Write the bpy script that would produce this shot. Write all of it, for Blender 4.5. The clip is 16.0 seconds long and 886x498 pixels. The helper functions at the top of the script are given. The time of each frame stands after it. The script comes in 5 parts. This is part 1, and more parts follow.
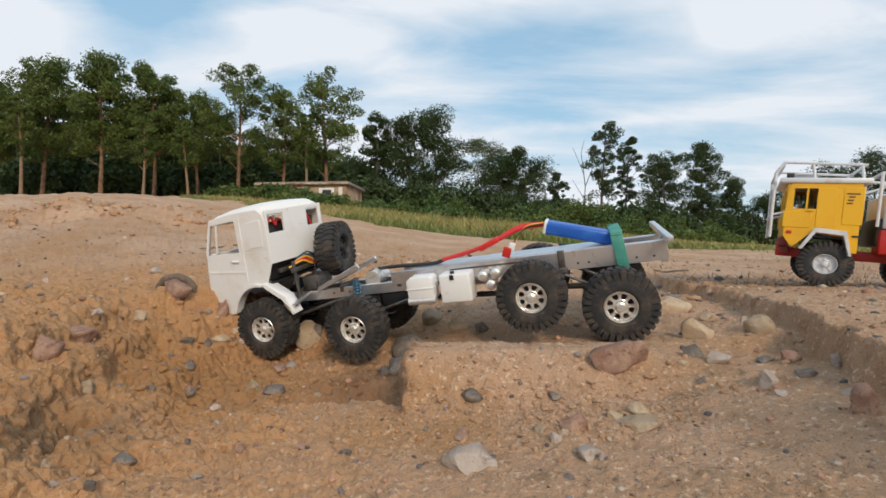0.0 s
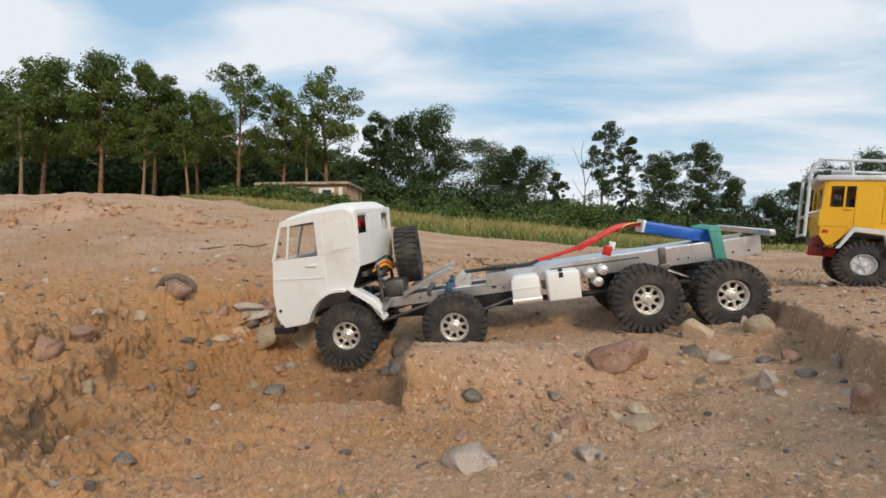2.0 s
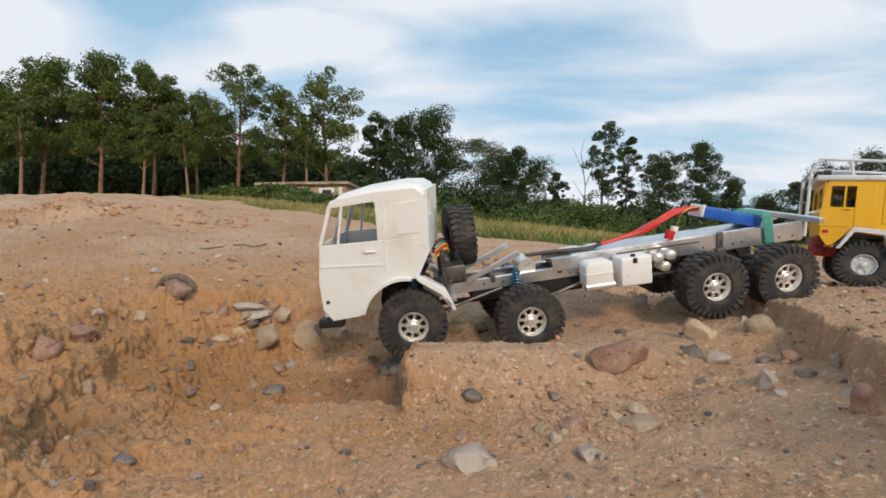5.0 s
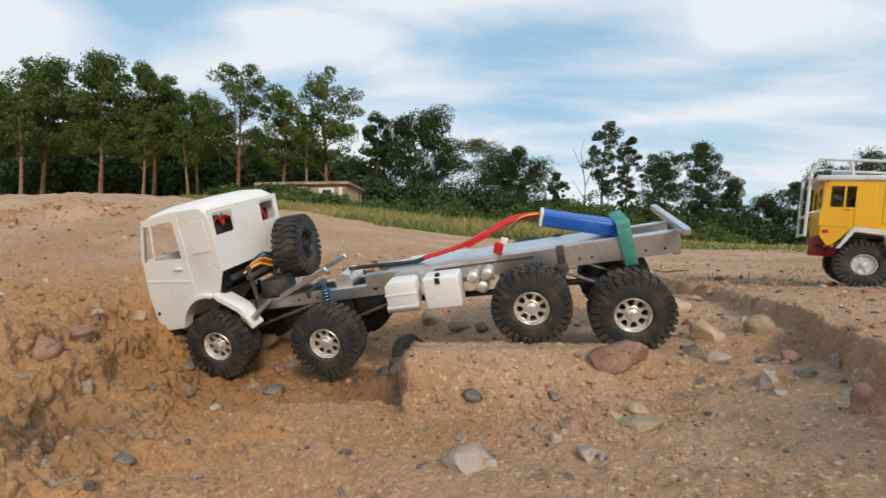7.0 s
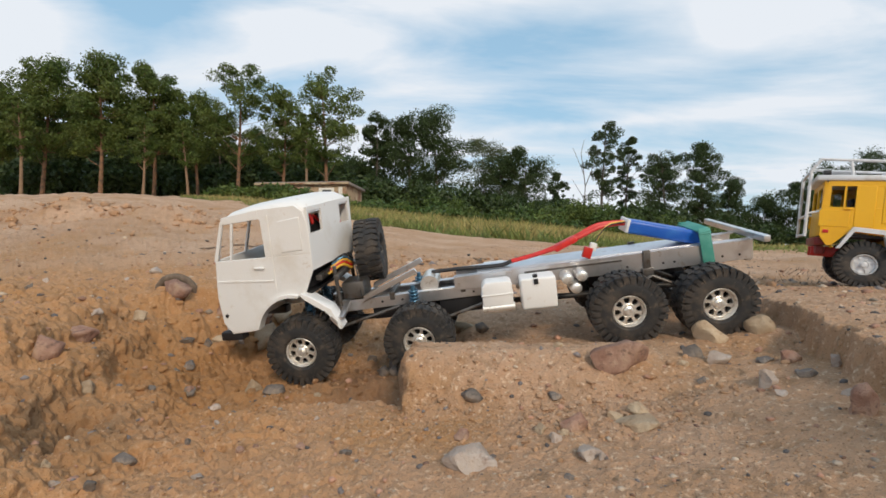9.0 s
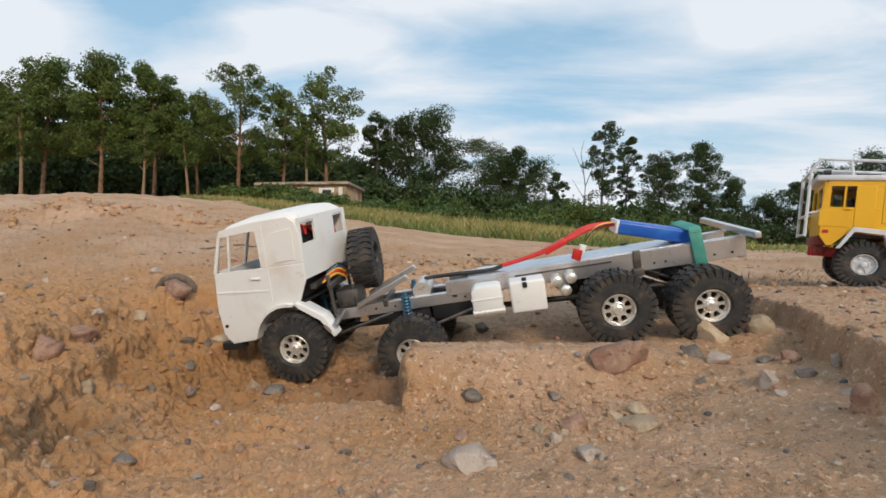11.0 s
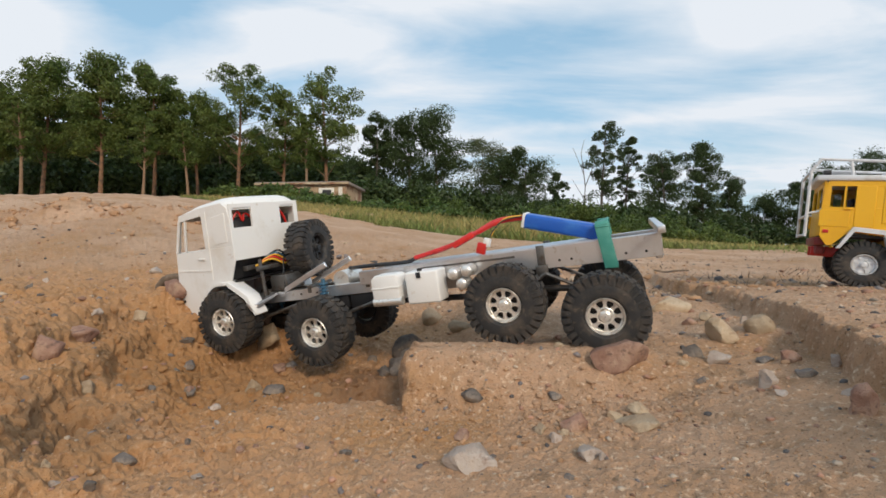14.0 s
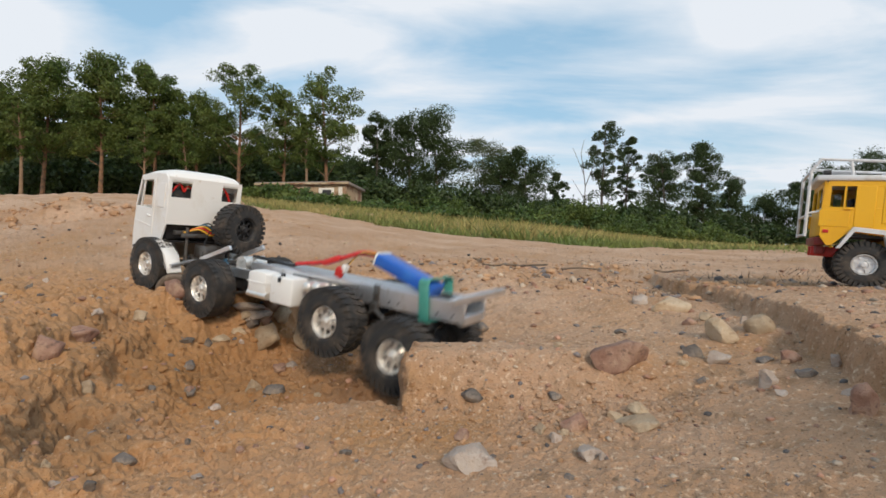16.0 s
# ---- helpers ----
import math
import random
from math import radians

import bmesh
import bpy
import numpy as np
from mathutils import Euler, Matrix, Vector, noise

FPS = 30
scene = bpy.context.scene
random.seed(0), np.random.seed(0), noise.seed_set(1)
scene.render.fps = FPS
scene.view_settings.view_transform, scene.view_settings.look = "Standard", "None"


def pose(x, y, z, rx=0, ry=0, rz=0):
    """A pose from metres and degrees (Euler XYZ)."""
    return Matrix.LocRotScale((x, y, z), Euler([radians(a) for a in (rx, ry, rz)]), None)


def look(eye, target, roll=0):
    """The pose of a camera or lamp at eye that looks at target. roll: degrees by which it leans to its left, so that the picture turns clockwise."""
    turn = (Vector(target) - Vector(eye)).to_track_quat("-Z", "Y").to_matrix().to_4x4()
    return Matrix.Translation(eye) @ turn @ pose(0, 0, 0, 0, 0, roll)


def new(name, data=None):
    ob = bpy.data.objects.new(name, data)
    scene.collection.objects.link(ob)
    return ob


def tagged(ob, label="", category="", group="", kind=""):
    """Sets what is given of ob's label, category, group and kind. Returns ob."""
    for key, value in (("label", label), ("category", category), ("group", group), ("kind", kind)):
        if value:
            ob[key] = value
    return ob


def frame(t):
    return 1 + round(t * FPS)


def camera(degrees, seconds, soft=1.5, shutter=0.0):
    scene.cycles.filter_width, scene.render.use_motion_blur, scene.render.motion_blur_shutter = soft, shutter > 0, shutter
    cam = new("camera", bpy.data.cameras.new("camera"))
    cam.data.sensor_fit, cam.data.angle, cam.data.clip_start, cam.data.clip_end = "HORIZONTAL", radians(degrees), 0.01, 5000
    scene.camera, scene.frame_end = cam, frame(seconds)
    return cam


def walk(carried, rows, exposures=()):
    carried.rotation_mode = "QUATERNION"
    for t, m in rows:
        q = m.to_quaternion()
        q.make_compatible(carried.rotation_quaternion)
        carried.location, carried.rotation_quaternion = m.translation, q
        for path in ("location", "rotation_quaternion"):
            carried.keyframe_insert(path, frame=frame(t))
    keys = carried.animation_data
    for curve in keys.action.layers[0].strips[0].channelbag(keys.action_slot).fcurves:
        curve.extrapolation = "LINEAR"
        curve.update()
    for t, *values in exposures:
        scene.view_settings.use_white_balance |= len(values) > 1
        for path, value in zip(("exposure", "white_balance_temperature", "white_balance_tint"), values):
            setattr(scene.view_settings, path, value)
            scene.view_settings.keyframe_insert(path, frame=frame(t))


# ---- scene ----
cam = camera(87.1, 16.0, 1.65, 0.3)
EYE = pose(0, 0, 0.10, 90, 0, 0)
walk(cam, [(0.0, EYE), (16.0, EYE)], exposures=[(0.0, -0.16), (16.0, -0.16)])

# ---- light ----
SUN_ELEVATION, SUN_AZIMUTH = radians(31), radians(162)     # behind the camera, to its right
world = bpy.data.worlds.new("world")
scene.world = world
world.use_nodes = True
wn, wl = world.node_tree.nodes, world.node_tree.links
for node in list(wn):
    wn.remove(node)


def world_node(kind, **settings):
    node = wn.new(kind)
    for key, value in settings.items():
        if key in node.inputs:
            node.inputs[key].default_value = value
    return node


w_out = wn.new("ShaderNodeOutputWorld")
w_sky = wn.new("ShaderNodeTexSky")
w_sky.sky_type, w_sky.sun_disc = "NISHITA", False
w_sky.sun_elevation, w_sky.sun_rotation = SUN_ELEVATION, SUN_AZIMUTH
w_sky.dust_density, w_sky.air_density, w_sky.ozone_density = 1.6, 1.3, 1.4
w_bg = wn.new("ShaderNodeBackground")
w_bg.inputs["Strength"].default_value = 0.15
w_cloud = wn.new("ShaderNodeBackground")
w_cloud.inputs["Color"].default_value = (0.885, 0.935, 1.0, 1)
w_cloud.inputs["Strength"].default_value = 1.02
w_mix = wn.new("ShaderNodeMixShader")
# clouds: stretched noise over a flat layer high above, so that the streaks close up towards the horizon
w_co = wn.new("ShaderNodeTexCoord")
w_sep = wn.new("ShaderNodeSeparateXYZ")
w_up = wn.new("ShaderNodeMath")
w_up.operation = "MAXIMUM"
w_up.inputs[1].default_value = 0.02
w_add = wn.new("ShaderNodeMath")
w_add.operation = "ADD"
w_add.inputs[1].default_value = 0.16
w_div = wn.new("ShaderNodeVectorMath")
w_div.operation = "DIVIDE"
w_cmb = wn.new("ShaderNodeCombineXYZ")
w_map = wn.new("ShaderNodeMapping")
w_map.inputs["Rotation"].default_value = (0, 0, radians(-24))
w_map.inputs["Scale"].default_value = (0.60, 1.5, 1)
w_map.inputs["Location"].default_value = (1.9, 0.35, 0)
w_n1 = world_node("ShaderNodeTexNoise", Scale=1.25, Detail=8.0, Roughness=0.56, Distortion=0.35)
w_ramp = wn.new("ShaderNodeValToRGB")
w_ramp.color_ramp.elements[0].position, w_ramp.color_ramp.elements[1].position = 0.40, 0.66
wl.new(w_co.outputs["Generated"], w_sep.inputs[0])
wl.new(w_sep.outputs["Z"], w_up.inputs[0])
wl.new(w_up.outputs[0], w_add.inputs[0])
for axis in "XYZ":
    wl.new(w_add.outputs[0], w_cmb.inputs[axis])
wl.new(w_co.outputs["Generated"], w_div.inputs[0])
wl.new(w_cmb.outputs[0], w_div.inputs[1])
wl.new(w_div.outputs[0], w_map.inputs["Vector"])
wl.new(w_map.outputs[0], w_n1.inputs["Vector"])
# thin haze closes in towards the horizon
w_haze = wn.new("ShaderNodeMapRange")
w_haze.inputs["From Min"].default_value, w_haze.inputs["From Max"].default_value = 0.0, 0.42
w_haze.inputs["To Min"].default_value, w_haze.inputs["To Max"].default_value = 0.13, 0.0
w_sum = wn.new("ShaderNodeMath")
w_sum.operation = "ADD"
wl.new(w_sep.outputs["Z"], w_haze.inputs["Value"])
wl.new(w_n1.outputs["Fac"], w_sum.inputs[0])
wl.new(w_haze.outputs[0], w_sum.inputs[1])
# broad cloud banks and clear patches: bearing, height over the distance, half sizes, more or less cloud
w_flat = wn.new("ShaderNodeMath")
w_flat.operation = "MAXIMUM"
w_flat.inputs[1].default_value = 0.05
w_cmb2 = wn.new("ShaderNodeCombineXYZ")
w_plane = wn.new("ShaderNodeVectorMath")
w_plane.operation = "DIVIDE"
wl.new(w_sep.outputs["Y"], w_flat.inputs[0])
for axis in "XYZ":
    wl.new(w_flat.outputs[0], w_cmb2.inputs[axis])
wl.new(w_co.outputs["Generated"], w_plane.inputs[0])
wl.new(w_cmb2.outputs[0], w_plane.inputs[1])
w_warp = world_node("ShaderNodeTexNoise", Scale=3.2, Detail=4.0, Roughness=0.55)
w_bend = wn.new("ShaderNodeVectorMath")
w_bend.operation = "MULTIPLY_ADD"
w_bend.inputs[1].default_value = (0.22, 0, 0.060)
wl.new(w_plane.outputs[0], w_warp.inputs["Vector"])
wl.new(w_warp.outputs["Color"], w_bend.inputs[0])
wl.new(w_plane.outputs[0], w_bend.inputs[2])
cloudy = w_sum.outputs[0]
for bearing, rise, wide, tall, lean, amount in ((-0.92, 0.46, 0.14, 0.22, 0, 0.160), (-0.66, 0.50, 0.16, 0.13, 0, -0.189), (-0.30, 0.42, 0.13, 0.05, -10, 0.160), (0.02, 0.52, 0.34, 0.035, 8, 0.145), (-0.08, 0.33, 0.16, 0.07, -8, 0.131), (0.20, 0.415, 0.30, 0.055, 10, -0.160),
                                                (0.10, 0.275, 0.20, 0.03, 8, -0.116), (0.34, 0.235, 0.30, 0.012, 5, 0.102), (0.78, 0.40, 0.22, 0.20, 0, 0.102), (0.62, 0.44, 0.05, 0.04, 0, 0.174), (0.52, 0.31, 0.22, 0.03, 12, -0.043)):
    shift = wn.new("ShaderNodeVectorMath")
    shift.operation = "SUBTRACT"
    shift.inputs[1].default_value = (bearing + 0.11, 1, rise + 0.06)
    turn = wn.new("ShaderNodeMapping")
    turn.vector_type = "TEXTURE"
    turn.inputs["Rotation"].default_value = (0, radians(-lean), 0)
    turn.inputs["Scale"].default_value = (wide, 1, tall)
    square = wn.new("ShaderNodeVectorMath")
    square.operation = "DOT_PRODUCT"
    fall = wn.new("ShaderNodeMath")
    fall.operation = "POWER"
    fall.inputs[0].default_value = 0.42
    more = wn.new("ShaderNodeMath")
    more.operation = "MULTIPLY_ADD"
    more.inputs[1].default_value = amount
    wl.new(w_bend.outputs[0], shift.inputs[0])
    wl.new(shift.outputs[0], turn.inputs["Vector"])
    wl.new(turn.outputs[0], square.inputs[0])
    wl.new(turn.outputs[0], square.inputs[1])
    wl.new(square.outputs["Value"], fall.inputs[1])
    wl.new(fall.outputs[0], more.inputs[0])
    wl.new(cloudy, more.inputs[2])
    cloudy = more.outputs[0]
wl.new(cloudy, w_ramp.inputs[0])
wl.new(w_sky.outputs[0], w_bg.inputs["Color"])
wl.new(w_ramp.outputs["Color"], w_mix.inputs[0])
# a thin high veil, pale blue, over the clear sky
w_veil = wn.new("ShaderNodeBackground")
w_veil.inputs["Color"].default_value = (0.46, 0.76, 1.0, 1)
w_veil.inputs["Strength"].default_value = 0.95
w_thin = wn.new("ShaderNodeMixShader")
w_thin.inputs[0].default_value = 0.62
wl.new(w_bg.outputs[0], w_thin.inputs[1])
wl.new(w_veil.outputs[0], w_thin.inputs[2])
wl.new(w_thin.outputs[0], w_mix.inputs[1])
wl.new(w_cloud.outputs[0], w_mix.inputs[2])
wl.new(w_mix.outputs[0], w_out.inputs["Surface"])

sun = new("sun", bpy.data.lights.new("sun", "SUN"))
sun.data.energy, sun.data.angle, sun.data.color = 2.35, radians(12), (1.0, 0.85, 0.67)
sun_way = Vector((math.sin(SUN_AZIMUTH) * math.cos(SUN_ELEVATION), math.cos(SUN_AZIMUTH) * math.cos(SUN_ELEVATION), math.sin(SUN_ELEVATION)))
sun.matrix_world = look(sun_way * 50, (0, 0, 0))


# ---- materials ----
def material(name, colour, rough=0.6, metal=0.0, spots=(), bump=(), colour_scale=None, coat=0.0, island=0.0, random_tint=0.0):
    """A procedural surface. spots: (colour, scale, low, high, detail) noise patches mixed over the base, in order.
    bump: (scale, height, detail). island / random_tint: how far pieces differ in value."""
    m = bpy.data.materials.new(name)
    m.use_nodes = True
    nodes, links = m.node_tree.nodes, m.node_tree.links
    b = nodes["Principled BSDF"]
    b.inputs["Roughness"].default_value, b.inputs["Metallic"].default_value = rough, metal
    if coat:
        b.inputs["Coat Weight"].default_value = coat
    co = nodes.new("ShaderNodeTexCoord")
    last = nodes.new("ShaderNodeRGB")
    last.outputs[0].default_value = (*colour, 1)
    out = last.outputs[0]
    rough_out = None
    for other, scale, low, high, detail in spots:
        n = nodes.new("ShaderNodeTexNoise")
        n.inputs["Scale"].default_value, n.inputs["Detail"].default_value, n.inputs["Roughness"].default_value = scale, detail, 0.6
        r = nodes.new("ShaderNodeMapRange")
        r.inputs["From Min"].default_value, r.inputs["From Max"].default_value = low, high
        mix = nodes.new("ShaderNodeMix")
        mix.data_type = "RGBA"
        mix.inputs["B"].default_value = (*other, 1)
        links.new(co.outputs["Object"], n.inputs["Vector"])
        links.new(n.outputs["Fac"], r.inputs["Value"])
        links.new(r.outputs[0], mix.inputs["Factor"])
        links.new(out, mix.inputs["A"])
        out, rough_out = mix.outputs["Result"], r.outputs[0]
    if island or random_tint:
        src = nodes.new("ShaderNodeNewGeometry").outputs["Random Per Island"] if island else nodes.new("ShaderNodeObjectInfo").outputs["Random"]
        amount = island or random_tint
        r = nodes.new("ShaderNodeMapRange")
        r.inputs["To Min"].default_value, r.inputs["To Max"].default_value = 1 - amount, 1 + amount
        hsv = nodes.new("ShaderNodeHueSaturation")
        links.new(src, r.inputs["Value"])
        links.new(r.outputs[0], hsv.inputs["Value"])
        links.new(out, hsv.inputs["Color"])
        out = hsv.outputs[0]
    links.new(out, b.inputs["Base Color"])
    if rough_out is not None:
        r = nodes.new("ShaderNodeMapRange")
        r.inputs["To Min"].default_value, r.inputs["To Max"].default_value = rough, min(1, rough + 0.15)
        links.new(rough_out, r.inputs["Value"])
        links.new(r.outputs[0], b.inputs["Roughness"])
    normal = None
    for scale, height, detail in bump:
        n = nodes.new("ShaderNodeTexNoise")
        n.inputs["Scale"].default_value, n.inputs["Detail"].default_value, n.inputs["Roughness"].default_value = scale, detail, 0.65
        bp = nodes.new("ShaderNodeBump")
        bp.inputs["Strength"].default_value, bp.inputs["Distance"].default_value = 1.0, height
        links.new(co.outputs["Object"], n.inputs["Vector"])
        links.new(n.outputs["Fac"], bp.inputs["Height"])
        if normal:
            links.new(normal, bp.inputs["Normal"])
        normal = bp.outputs[0]
    if normal:
        links.new(normal, b.inputs["Normal"])
    return m


def leaf_material(name, colour, other, through_it=0.35):
    m = material(name, colour, 0.55, spots=[(other, 0.35, 0.35, 0.65, 2)], island=0.45)
    nodes, links = m.node_tree.nodes, m.node_tree.links
    b = nodes["Principled BSDF"]
    t = nodes.new("ShaderNodeBsdfTranslucent")
    mix = nodes.new("ShaderNodeMixShader")
    mix.inputs[0].default_value = through_it
    links.new(b.inputs["Base Color"].links[0].from_socket, t.inputs["Color"])
    links.new(b.outputs[0], mix.inputs[1])
    links.new(t.outputs[0], mix.inputs[2])
    links.new(mix.outputs[0], nodes["Material Output"].inputs["Surface"])
    return m


SAND = material("sand", (0.448, 0.268, 0.156), 0.95,
                spots=[((0.40, 0.212, 0.088), 3.2, 0.48, 0.66, 5), ((0.58, 0.385, 0.260), 1.1, 0.45, 0.7, 4), ((0.30, 0.180, 0.098), 26, 0.54, 0.72, 5),
                       ((0.68, 0.50, 0.35), 150, 0.56, 0.70, 3), ((0.18, 0.105, 0.06), 380, 0.58, 0.70, 3), ((0.24, 0.145, 0.08), 75, 0.62, 0.72, 3)],
                bump=[(24, 0.004, 6), (150, 0.0026, 4), (600, 0.0008, 2)])


def add_clay(m, colour, x0, x1, amount):
    """Ochre clay comes to the surface on one side of the pit, in a ragged transition."""
    nodes, links = m.node_tree.nodes, m.node_tree.links
    b = nodes["Principled BSDF"]
    old = b.inputs["Base Color"].links[0].from_socket
    co, sep, n = nodes.new("ShaderNodeTexCoord"), nodes.new("ShaderNodeSeparateXYZ"), nodes.new("ShaderNodeTexNoise")
    n.inputs["Scale"].default_value, n.inputs["Detail"].default_value = 5.0, 7.0
    add, r = nodes.new("ShaderNodeMath"), nodes.new("ShaderNodeMapRange")
    add.operation = "ADD"
    far = nodes.new("ShaderNodeMapRange")
    far.inputs["From Min"].default_value, far.inputs["From Max"].default_value = 1.0, 2.2
    far.inputs["To Min"].default_value, far.inputs["To Max"].default_value = 1.0, 0.0
    mul = nodes.new("ShaderNodeMath")
    mul.operation = "MULTIPLY"
    r.inputs["From Min"].default_value, r.inputs["From Max"].default_value = x0, x1
    r.inputs["To Max"].default_value = amount
    mix = nodes.new("ShaderNodeMix")
    mix.data_type = "RGBA"
    mix.inputs["B"].default_value = (*colour, 1)
    links.new(co.outputs["Object"], sep.inputs[0])
    links.new(co.outputs["Object"], n.inputs["Vector"])
    links.new(sep.outputs["X"], add.inputs[0])
    links.new(n.outputs["Fac"], add.inputs[1])
    links.new(add.outputs[0], r.inputs["Value"])
    links.new(sep.outputs["Y"], far.inputs["Value"])
    links.new(r.outputs[0], mul.inputs[0])
    links.new(far.outputs[0], mul.inputs[1])
    links.new(mul.outputs[0], mix.inputs["Factor"])
    links.new(old, mix.inputs["A"])
    links.new(mix.outputs["Result"], b.inputs["Base Color"])


add_clay(SAND, (0.45, 0.222, 0.076), 0.52, 0.05, 0.62)


def add_damp_and_shade(m, colour, centre, inner, outer, amount):
    """A darker stain round a place, with a ragged rim: damp sand, and shade of hollows put into the colour."""
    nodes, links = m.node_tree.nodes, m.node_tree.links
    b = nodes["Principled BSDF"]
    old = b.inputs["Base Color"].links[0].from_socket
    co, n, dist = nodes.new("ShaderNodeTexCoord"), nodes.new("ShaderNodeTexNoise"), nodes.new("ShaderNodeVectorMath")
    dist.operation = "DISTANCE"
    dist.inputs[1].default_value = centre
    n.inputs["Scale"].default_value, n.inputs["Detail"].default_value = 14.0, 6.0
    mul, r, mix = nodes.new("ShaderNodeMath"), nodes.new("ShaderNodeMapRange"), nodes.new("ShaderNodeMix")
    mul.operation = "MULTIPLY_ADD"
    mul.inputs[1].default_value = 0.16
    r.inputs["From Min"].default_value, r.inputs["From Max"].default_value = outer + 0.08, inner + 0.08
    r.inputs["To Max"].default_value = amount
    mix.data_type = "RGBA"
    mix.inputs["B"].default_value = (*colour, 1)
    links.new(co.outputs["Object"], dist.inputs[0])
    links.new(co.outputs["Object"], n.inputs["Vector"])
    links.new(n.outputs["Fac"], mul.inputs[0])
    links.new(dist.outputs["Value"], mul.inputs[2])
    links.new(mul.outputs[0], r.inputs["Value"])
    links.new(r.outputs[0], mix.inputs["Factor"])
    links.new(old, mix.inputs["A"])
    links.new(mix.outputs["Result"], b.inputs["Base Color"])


# the hole beside the block: damp sand, its hollow's shade painted in too
add_damp_and_shade(SAND, (0.20, 0.10, 0.045), (-0.14, 0.86, -0.15), 0.05, 0.17, 0.80)
# damp ochre sand on the left of the pit
add_damp_and_shade(SAND, (0.30, 0.145, 0.05), (-0.42, 0.86, -0.12), 0.08, 0.26, 0.60)
# the dark hollow of the cleft, put into the colour
add_damp_and_shade(SAND, (0.22, 0.125, 0.06), (-0.44, 0.55, -0.10), 0.03, 0.11, 0.60)


# ---- ground ----
TABLE = np.random.RandomState(7).rand(256, 256)


def value_noise(x, y):
    xi, yi = np.floor(x).astype(int), np.floor(y).astype(int)
    fx, fy = x - xi, y - yi
    fx, fy = fx * fx * (3 - 2 * fx), fy * fy * (3 - 2 * fy)
    a, b = TABLE[xi & 255, yi & 255], TABLE[(xi + 1) & 255, yi & 255]
    c, d = TABLE[xi & 255, (yi + 1) & 255], TABLE[(xi + 1) & 255, (yi + 1) & 255]
    return (a * (1 - fx) + b * fx) * (1 - fy) + (c * (1 - fx) + d * fx) * fy - 0.5


def fractal(x, y, scale, octaves=4, gain=0.5):
    total, weight = 0, 1
    for k in range(octaves):
        total = total + weight * value_noise(x * scale + 17.3 * k, y * scale + 5.1 * k)
        scale, weight = scale * 2.03, weight * gain
    return total


BLOCK = np.random.RandomState(8).rand(64, 64, 64)


def solid_noise(x, y, z, scale, octaves=3):
    """Fractal noise in space, so that steep faces crumble like flat ones."""
    total, weight = 0, 1
    for k in range(octaves):
        p = [v * scale + 13.7 * k for v in (x, y, z)]
        i = [np.floor(v).astype(int) for v in p]
        f = [v - n for v, n in zip(p, i)]
        f = [v * v * (3 - 2 * v) for v in f]
        value = 0
        for a in (0, 1):
            for b in (0, 1):
                for c in (0, 1):
                    share = (f[0] if a else 1 - f[0]) * (f[1] if b else 1 - f[1]) * (f[2] if c else 1 - f[2])
                    value = value + share * BLOCK[(i[0] + a) & 63, (i[1] + b) & 63, (i[2] + c) & 63]
        total = total + weight * (value - 0.5)
        scale, weight = scale * 2.03, weight * 0.5
    return total


def crumble(x, y, z):
    """How far the surface stands proud of the smooth ground: lumps, grit and pits near the eye."""
    near_w = 1 - smooth(np.hypot(x, y), 2.5, 9)
    rough = 0.30 + 0.70 * smooth(-x, -0.05, 0.25)
    lumps = solid_noise(x, y, z, 30, 3)
    return near_w * (0.015 * rough * lumps + 0.0085 * (rough + 0.12) * solid_noise(x, y + 2, z, 110, 3))


def smooth(v, low, high):
    s = np.clip((v - low) / (high - low), 0, 1)
    return s * s * (3 - 2 * s)


def plain_height(x, y):
    """The sandy field: flat round the pit, rising to a long mound on the left and to the grass behind."""
    r = np.hypot(x, y)
    u = np.clip(x / np.maximum(y, 0.25), -1.3, 1.3)
    crest = np.interp(u, [-1.3, -0.95, -0.70, -0.46, -0.30, -0.20, 0.0, 0.25, 0.40, 1.3], [0.112, 0.113, 0.113, 0.094, 0.072, 0.055, 0.029, 0.013, 0.004, 0.0])
    grass = np.interp(u, [-1.3, -0.46, -0.2, 0.0, 0.2, 0.4, 0.65, 1.3], [0.116, 0.108, 0.088, 0.064, 0.05, 0.026, 0.006, 0.004])
    d = np.clip(np.maximum(y, 0.6 * r), 1.2, 70)
    rise = crest - (crest + 0.083) * np.exp(-(d - 1.2) / 1.9) + (grass - crest) * smooth(d, 7, 26)
    return 0.10 + d * rise


